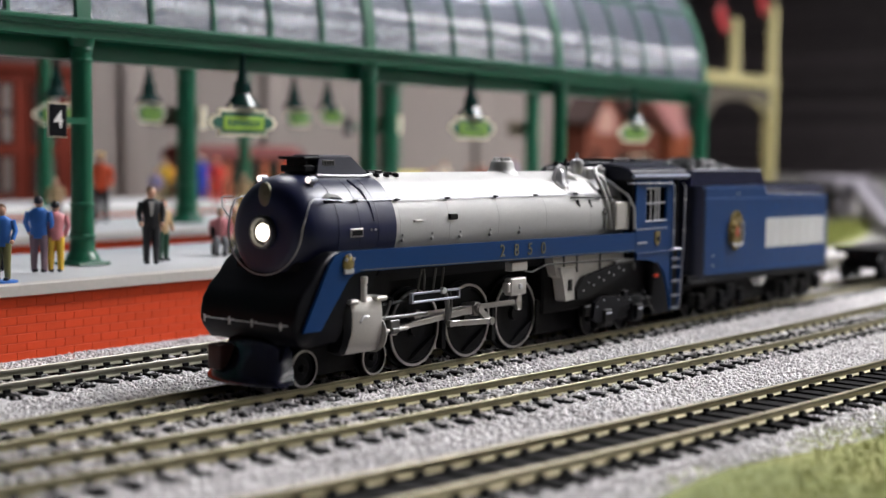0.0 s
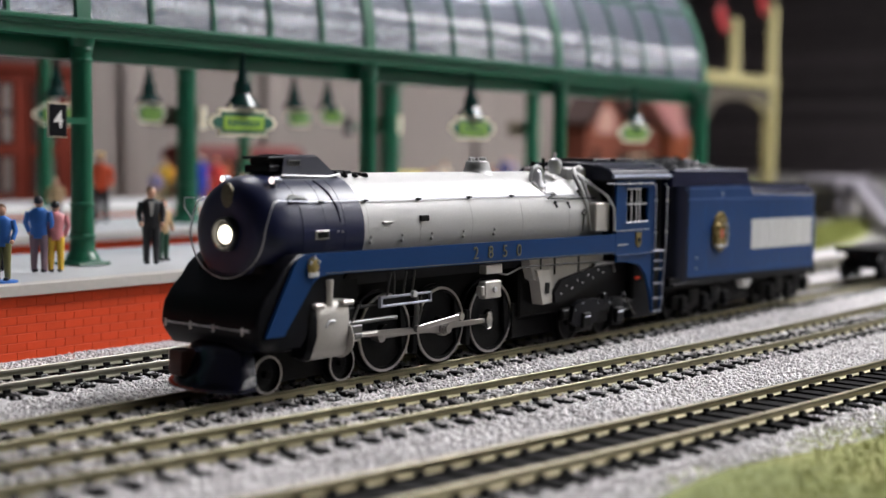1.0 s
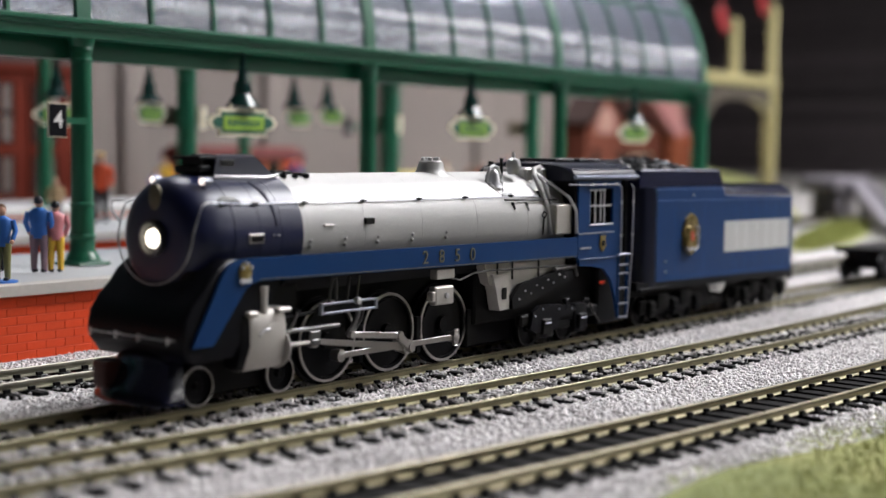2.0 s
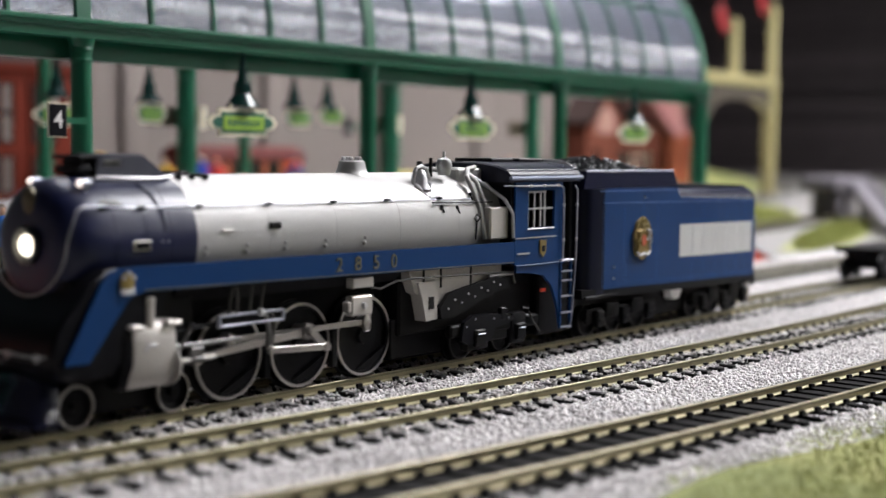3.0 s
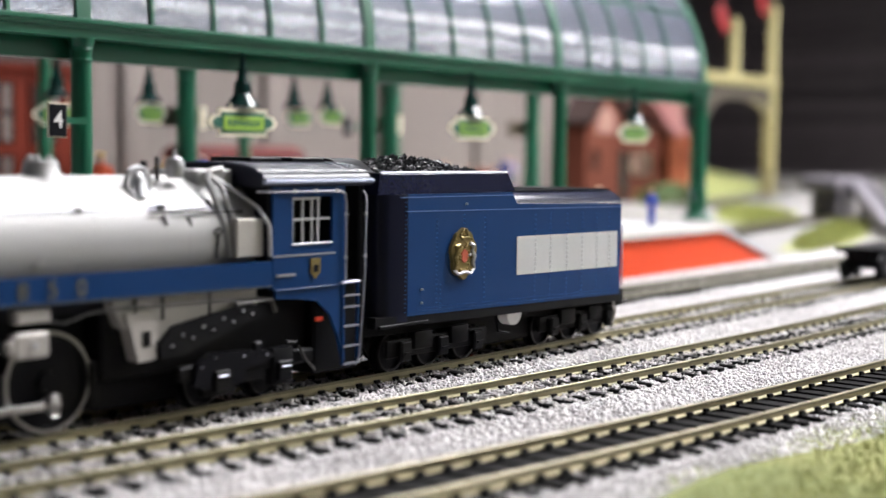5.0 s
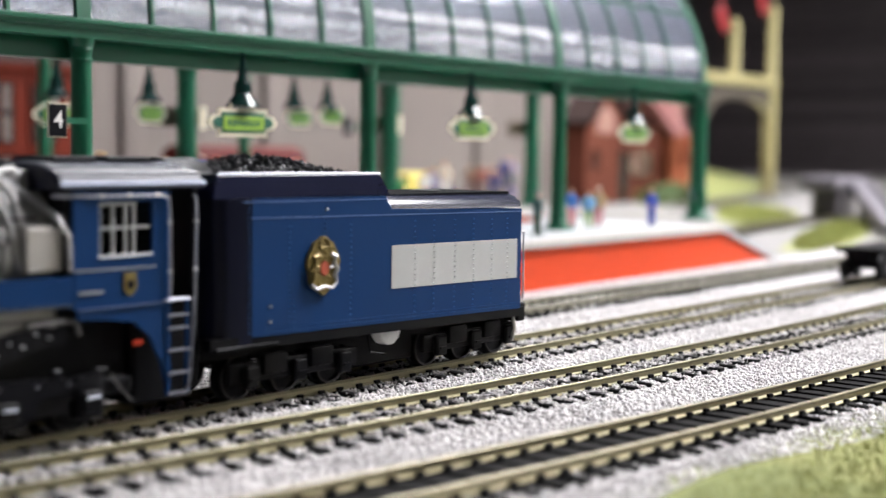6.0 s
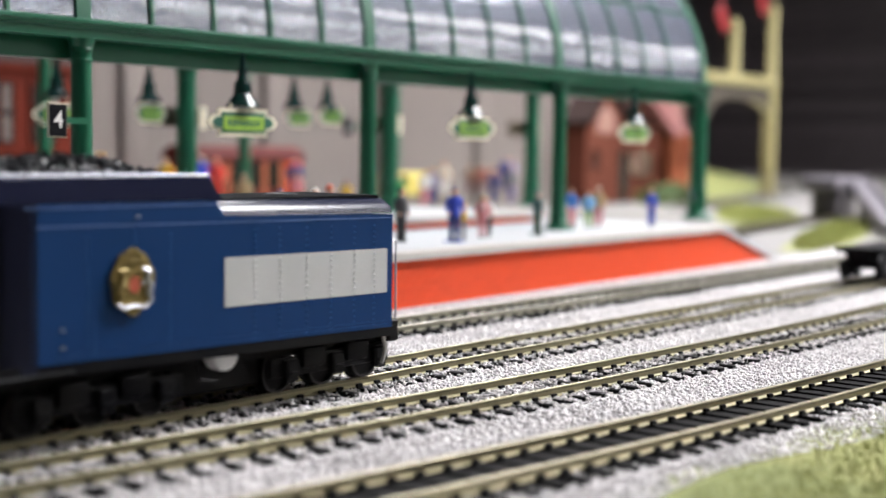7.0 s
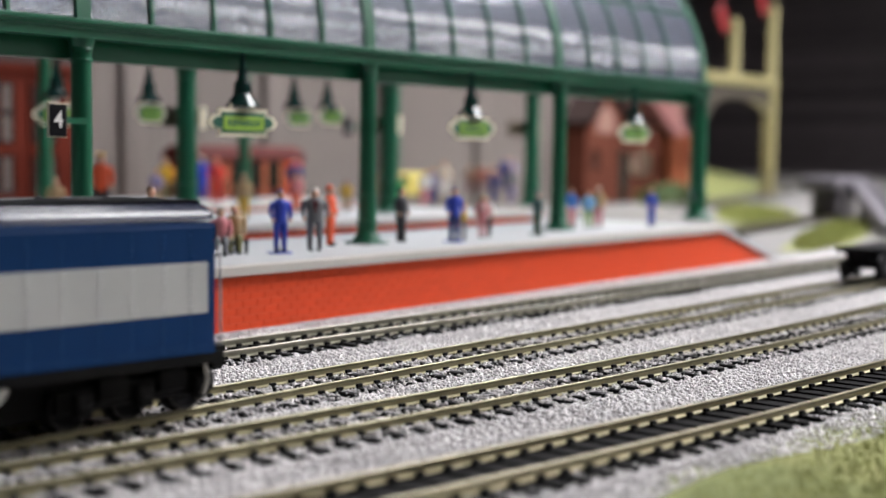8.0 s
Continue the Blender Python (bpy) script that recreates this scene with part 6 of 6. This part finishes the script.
for x in (740, 905, 1070, 1235, 1340):
    part("pilaster", Geo().box(x, x + 22, 924, 929.8, -4.2, 142, 0.8), BEIGE, bw)


def window_block(parent, x0, x1, y, z0, z1, frame_mat):
    w = part("window", Geo().box(x0, x1, y - 0.6, y + 2, z0, z1), DARKHOLE, parent)
    g = Geo().box(x0 - 1.5, x0, y - 1.5, y + 2, z0 - 1.5, z1 + 1.5).box(x1, x1 + 1.5, y - 1.5, y + 2, z0 - 1.5, z1 + 1.5)
    g.box(x0, x1, y - 1.5, y + 2, z0 - 1.5, z0).box(x0, x1, y - 1.5, y + 2, z1, z1 + 1.5).box((x0 + x1) / 2 - 0.5, (x0 + x1) / 2 + 0.5, y - 1.2, y, z0, z1)
    part("window_frame", g, frame_mat, w)


# Pale grey that stands in for reflections in the station windows.
PANE = mat("pane_reflection_grey", (0.13, 0.11, 0.10), 0.25, grain=200, amt=0.15)
sb = thing("station_building", "orange-red station building with dark windows", "building", (520, 850, 0))
part("wall", Geo().box(380, 634, 850, 900, -4.2, 118, 0.5), RED, sb, off=(520, 850, 0))
part("roof", Geo().prism([(845, 118), (905, 118), (880, 150)], "x", 375, 639), DARKROOF, sb, off=(520, 850, 0))
for x in (400, 440, 480, 520, 560, 596):
    window_block(sb, x - 520, x - 520 + 21, -0.4, 60, 104, RED)
    window_block(sb, x - 520, x - 520 + 21, -0.4, 24, 52, RED)
    for z0, z1 in ((62, 80), (84, 102), (26, 50)):
        part("pane", Geo().box(x - 520 + 11.5, x - 520 + 19, -1.3, -0.9, z0, z1), PANE, sb, "pale window pane with its reflection coloured in")
part("cornice", Geo().box(378, 636, 846, 849.8, 112, 118, 0.6), RED, sb, off=(520, 850, 0))

co = thing("passenger_coach", "dark red model coach standing beyond the platforms", "coach", (800, 815, 0))
part("body", Geo().box(-98, 26, -14, 14, 10, 53, 1.2), DARKRED, co)
part("roof", Geo().lathe([(-99, 16), (27, 16)], "x", (0, 0, 51), 20, sx=1.0, sy=0.62), DARKRED, co)
for i in range(5):
    x = -92 + i * 20
    window_block(co, x, x + 9, -14.2, 28, 49, DARKHOLE)
    part("door", Geo().box(x + 11.5, x + 17.5, -14.8, -13.6, 16, 49, 0.3), HOUSEORANGE, co, "orange-brown coach door")
part("end_panel", Geo().box(8, 25, -15.0, -13.8, 14, 52, 0.4), BRICK, co, "bright orange-red end panel")
for x in (-75, 5):
    part("bogie", Geo().box(x - 14, x + 14, -9, 9, -3.4, 10, 1), FRAME, co)

bh = thing("brown_house", "red-brown brick house with a faded pink gable roof", "house", (1540, 890, 0))
part("wall", Geo().prism([(-132, -4.2), (-34, -4.2), (-34, 98), (-84, 144), (-132, 98)], "y", 0, 34), BROWN, bh)
part("wing", Geo().box(-33.5, 124, 6, 36, -4.2, 92, 0.5), BROWN, bh)
part("wing_gable", Geo().prism([(40, 92), (124, 92), (124, 150), (96, 152)], "y", 8, 34), PLASTER, bh, "dusty pink upper wall")
part("roof_edge", Geo().prism([(-139, 96), (-133, 90), (-84, 138), (-34, 90), (-28, 96), (-84, 151)], "y", -7, 34.5), DARKROOF, bh, "dark brown gable edge")
part("gable_panel", Geo().prism([(-112, 82), (-64, 82), (-70, 106), (-88, 118), (-104, 106)], "y", -1.2, 0), PLASTER, bh, "dusty pink plaster panel")
part("roof", Geo().prism([(-16, 140), (40, 146), (106, 84), (74, 80)], "y", -10, 36), PINKROOF, bh, "faded pink sloping roof")
# Brighter box for the lit stretch of wall; the light is in its colour.
part("bay", Geo().box(66, 122, -6, 6, -4.2, 84, 0.6), HOUSEORANGE, bh, "house wall section in a brighter, lit orange")
part("door", Geo().box(-54, -38, -1.5, 0, -4.2, 60, 0.4), LAMPGREEN, bh, "dark green door")
window_block(bh, -14, 26, 5.4, 34, 56, CREAM)
window_block(bh, -120, -106, -0.5, 36, 62, BROWN)
part("window_panel", Geo().box(-12, 14, 4.2, 4.8, 36, 54), PLASTER, bh, "pale window panel")
hg = Geo()
hr = random.Random(31)
for i in range(70):
    hg.ball((hr.uniform(-62, 42), hr.uniform(-11, 11), hr.uniform(0, 20)), hr.uniform(4, 8), 6)
solid("hedge", hg, mat("dark_hedge_flock", (0.05, 0.075, 0.022), 0.9, grain=300, amt=0.4, bump=0.6), "low dark green hedge before the brown house", "hedge", (1530, 838, -4.2), angle=80)

sg = thing("signal_gantry", "pale yellow signal gantry with red semaphore arms", "signal gantry", (1720, 800, 0))
part("post", Geo().box(-6, 9, -7, 7, 4, 146, 1.2), YELLOWPOST, sg)
part("crossbeam", Geo().box(-230, 11, -7, 7, 147, 160, 1.2), YELLOWPOST, sg)
part("spandrel", Geo().prism([(-6, 146), (-6, 104), (-14, 116), (-34, 126), (-70, 129), (-130, 129), (-166, 118), (-180, 100), (-186, 100), (-186, 146)], "y", -3, 3), mat("brown_spandrel_paint", (0.05, 0.04, 0.028), 0.6), sg, "brownish spandrel plate")
part("brace", Geo().tube([(-6, 0, 104), (-14, 0, 116), (-34, 0, 126), (-60, 0, 129)], 3.2, 8), YELLOWPOST, sg)
for x, top, ax, az in ((-107, 232, -156, 226), (5, 259, -44, 256)):
    part("signal_doll", Geo().lathe([(160, 8.5), (165, 6.4), (top - 8, 6.0), (top - 2, 4.5), (top, 0.1)], "z", (x, 0, 0), 14), YELLOWPOST, sg)
    part("semaphore_arm", Geo().box(-17, 17, -3, 0, -9, 9, 0.8, m=Matrix.Translation((ax, -5, az)) @ Matrix.Rotation(0.95, 4, "Y")), SIGRED, sg, "red semaphore arm")
    part("arm_pivot", Geo().tube([(ax, -3, az - 4), (x, 0, az - 12)], 1.6, 8), FRAME, sg)
part("footing", Geo().box(-20, 28, -16, 16, -4.2, 4, 1), SOIL, sg)

wg = thing("flat_wagon", "black flat wagon on bogies standing on the running track", "wagon", (654, 245.1, 0))
part("deck", Geo().box(-22, 200, -13, 13, 12.8, 15.4, 0.6), FRAME, wg)
part("sill", Geo().box(-20, 200, -4, 4, 9.5, 12.8, 0.5), FRAME, wg)
for x0 in (-12, 160):
    part("bogie", Geo().prism([(x0 - 16, 10.5), (x0 - 13, 2.6), (x0 - 2, 2.2), (x0 + 2, 2.2), (x0 + 13, 2.6), (x0 + 16, 10.5), (x0 + 12, 12.8), (x0 - 12, 12.8)], "y", -12, -10.4)
         .box(x0 - 3, x0 + 3, -10.4, 10.4, 5, 12.8, 0.5), FRAME, wg)
    for dx in (-6.5, 6.5):
        for sy in (-1, 1):
            w = part("wheel", Geo().lathe([(-1.2, 0.05), (-1.2, 4.6), (1.2, 4.8), (1.2, 0.05)], "y", (x0 + dx, sy * 8.6, 4.85), 20), FRAME, wg)
        part("axle_cap", Geo().lathe([(-13.4, 0.05), (-13.2, 1.9), (-12, 2.1)], "y", (x0 + dx, 0, 5.8), 14), mat("pale_axle_cap", (0.22, 0.22, 0.23), 0.5), wg)

RAMPGREY = mat("weathered_ramp_grey", (0.115, 0.105, 0.12), 0.7, grain=120, amt=0.3, patch=30, pamt=0.35, bump=0.5)
rp = thing("grey_ramp", "weathered grey ramp on a stout pier beyond the tracks", "ramp", (1303, 537, -4.2))
part("pier", Geo().box(-18, 24, -14, 14, 0, 27, 2), RAMPGREY, rp)
part("pier_cap", Geo().box(-34, 52, -18, 20, 27.2, 42, 4), RAMPGREY, rp)
RAMP_TOP, RUN_DOWN = Vector((48.0, -6.0)), Vector((-352.0, -176.0))
ACROSS = Vector((0.447, -0.894))


def ramp_strip(a, b, lo_z, hi_z, ks):
    """A strip along the ramp, from a to b across it and between two heights over its slope."""
    rings = []
    for k in ks:
        p = RAMP_TOP + RUN_DOWN * k
        rings.append([(p.x + ACROSS.x * n_, p.y + ACROSS.y * n_, 40 - 34 * k + dz) for n_, dz in ((a, hi_z), (b, hi_z), (b, lo_z), (a, lo_z))])
    return Geo().loft(rings)


part("deck", ramp_strip(-9, 9, -12, 0, (0.0, 0.3, 0.7, 0.88)), RAMPGREY, rp)
part("parapet", ramp_strip(6.5, 9, 0.2, 4, (0.0, 0.5, 0.88)), RAMPGREY, rp)
for k in (0.3, 0.55):
    p = RAMP_TOP + RUN_DOWN * k
    part("trestle", Geo().box(p.x - 6, p.x + 6, p.y - 6, p.y + 6, 0, 28 - 34 * k, 1), RAMPGREY, rp)

ml = thing("yellow_van", "yellow model delivery van on the far platform", "van", (862, 720, TOP))
part("body", Geo().box(-22, 22, -9, 9, 3, 22, 2.5), mat("van_yellow", (0.6, 0.5, 0.12), 0.5), ml)
part("windscreen", Geo().box(-19, -6, -9.3, -8.9, 12, 19, 0.3), DARKHOLE, ml)
for x in (-13, 13):
    part("wheel", Geo().lathe([(-9.5, 0.05), (-9.5, 4), (-7, 4), (-7, 0.05)], "y", (x, 0, 4), 14), BLACK, ml)

# ------------------------------------------------------------------ the train's run
RUN = ((0, 12.56), (0.5, 7.6), (1.0, 0.0), (1.5, -10.0), (3.0, -55.83), (3.5, -78.84), (4.0, -100.74), (4.5, -126.48), (6.0, -208.91), (6.5, -237.67), (7.0, -266.62), (7.5, -297.43), (8.0, -327.49))


def travel(t):
    """How far the train stands along the track at t, by a smooth monotone curve through RUN."""
    ts, ss = [a for a, b in RUN], [b for a, b in RUN]
    n = len(ts)
    sl = [(ss[i + 1] - ss[i]) / (ts[i + 1] - ts[i]) for i in range(n - 1)]
    m = [sl[0] * 0.75] + [(sl[i - 1] * (ts[i + 1] - ts[i]) + sl[i] * (ts[i] - ts[i - 1])) / (ts[i + 1] - ts[i - 1]) for i in range(1, n - 1)] + [sl[-1]]
    i = max(j for j in range(n - 1) if ts[j] <= t + 1e-9)
    h = ts[i + 1] - ts[i]
    u = (t - ts[i]) / h
    return (2 * u ** 3 - 3 * u * u + 1) * ss[i] + (u ** 3 - 2 * u * u + u) * h * m[i] + (-2 * u ** 3 + 3 * u * u) * ss[i + 1] + (u ** 3 - u * u) * h * m[i + 1]


STEPS = [i / 10 for i in range(81)]
CRANK = radians(185)


def motions():
    walk(loco, [(t, pose((300 + travel(t)) * K, 0.2451, 0)) for t in STEPS])
    walk(tend, [(t, pose((480 + travel(t)) * K, 0.2451, 0)) for t in STEPS])
    for w, x, y, z, r in list(L.values()) + list(T.values()):
        walk(w, [(t, pose(x * K, y * K, z * K, 0, math.degrees(travel(t) / r) - (5 if r == RAD else 0), 0)) for t in STEPS])
    xm, zm = DRIVERS[1] - 300, RAD - 0.1
    for sy in (-1, 1):
        rows = {k: [] for k in ("side", "main", "ecc", "crank", "link", "cross")}
        for t in STEPS:
            a = CRANK - travel(t) / RAD + (math.pi / 2 if sy > 0 else 0)
            px, pz = xm + PIN * math.cos(a), zm + PIN * math.sin(a)
            rows["side"].append((t, pose(px * K, sy * 11.6 * K, pz * K)))
            ch = px - math.sqrt(MAIN_LEN ** 2 - (pz - 12.2) ** 2)
            tilt = math.degrees(math.atan2(pz - 12.2, px - ch))
            rows["main"].append((t, pose(ch * K, sy * 13.6 * K, 12.2 * K, 0, -tilt, 0)))
            rows["cross"].append((t, pose(ch * K, sy * 14.0 * K, 12.2 * K)))
            b = a - radians(118)
            ex, ez = xm + ECC_R * math.cos(b), zm + ECC_R * math.sin(b)
            rows["crank"].append((t, pose(px * K, sy * 15.2 * K, pz * K, 0, -math.degrees(math.atan2(ez - pz, ex - px)), 0)))
            # the link swings about its top until the rod's length fits
            lo_a, hi_a = -1.2, 1.2
            for _ in range(40):
                mid = (lo_a + hi_a) / 2
                fx, fz = LINK_TOP[0] + LINK_LEN * math.sin(mid), LINK_TOP[1] - LINK_LEN * math.cos(mid)
                if math.hypot(ex - fx, ez - fz) > ECC_LEN:
                    lo_a = mid
                else:
                    hi_a = mid
            rows["link"].append((t, pose(LINK_TOP[0] * K, sy * 14.6 * K, LINK_TOP[1] * K, 0, -math.degrees(mid), 0)))
            rows["ecc"].append((t, pose(fx * K, sy * 15.8 * K, fz * K, 0, -math.degrees(math.atan2(ez - fz, ex - fx)), 0)))
        for k in rows:
            walk(RODS[k, sy], rows[k])


motions()
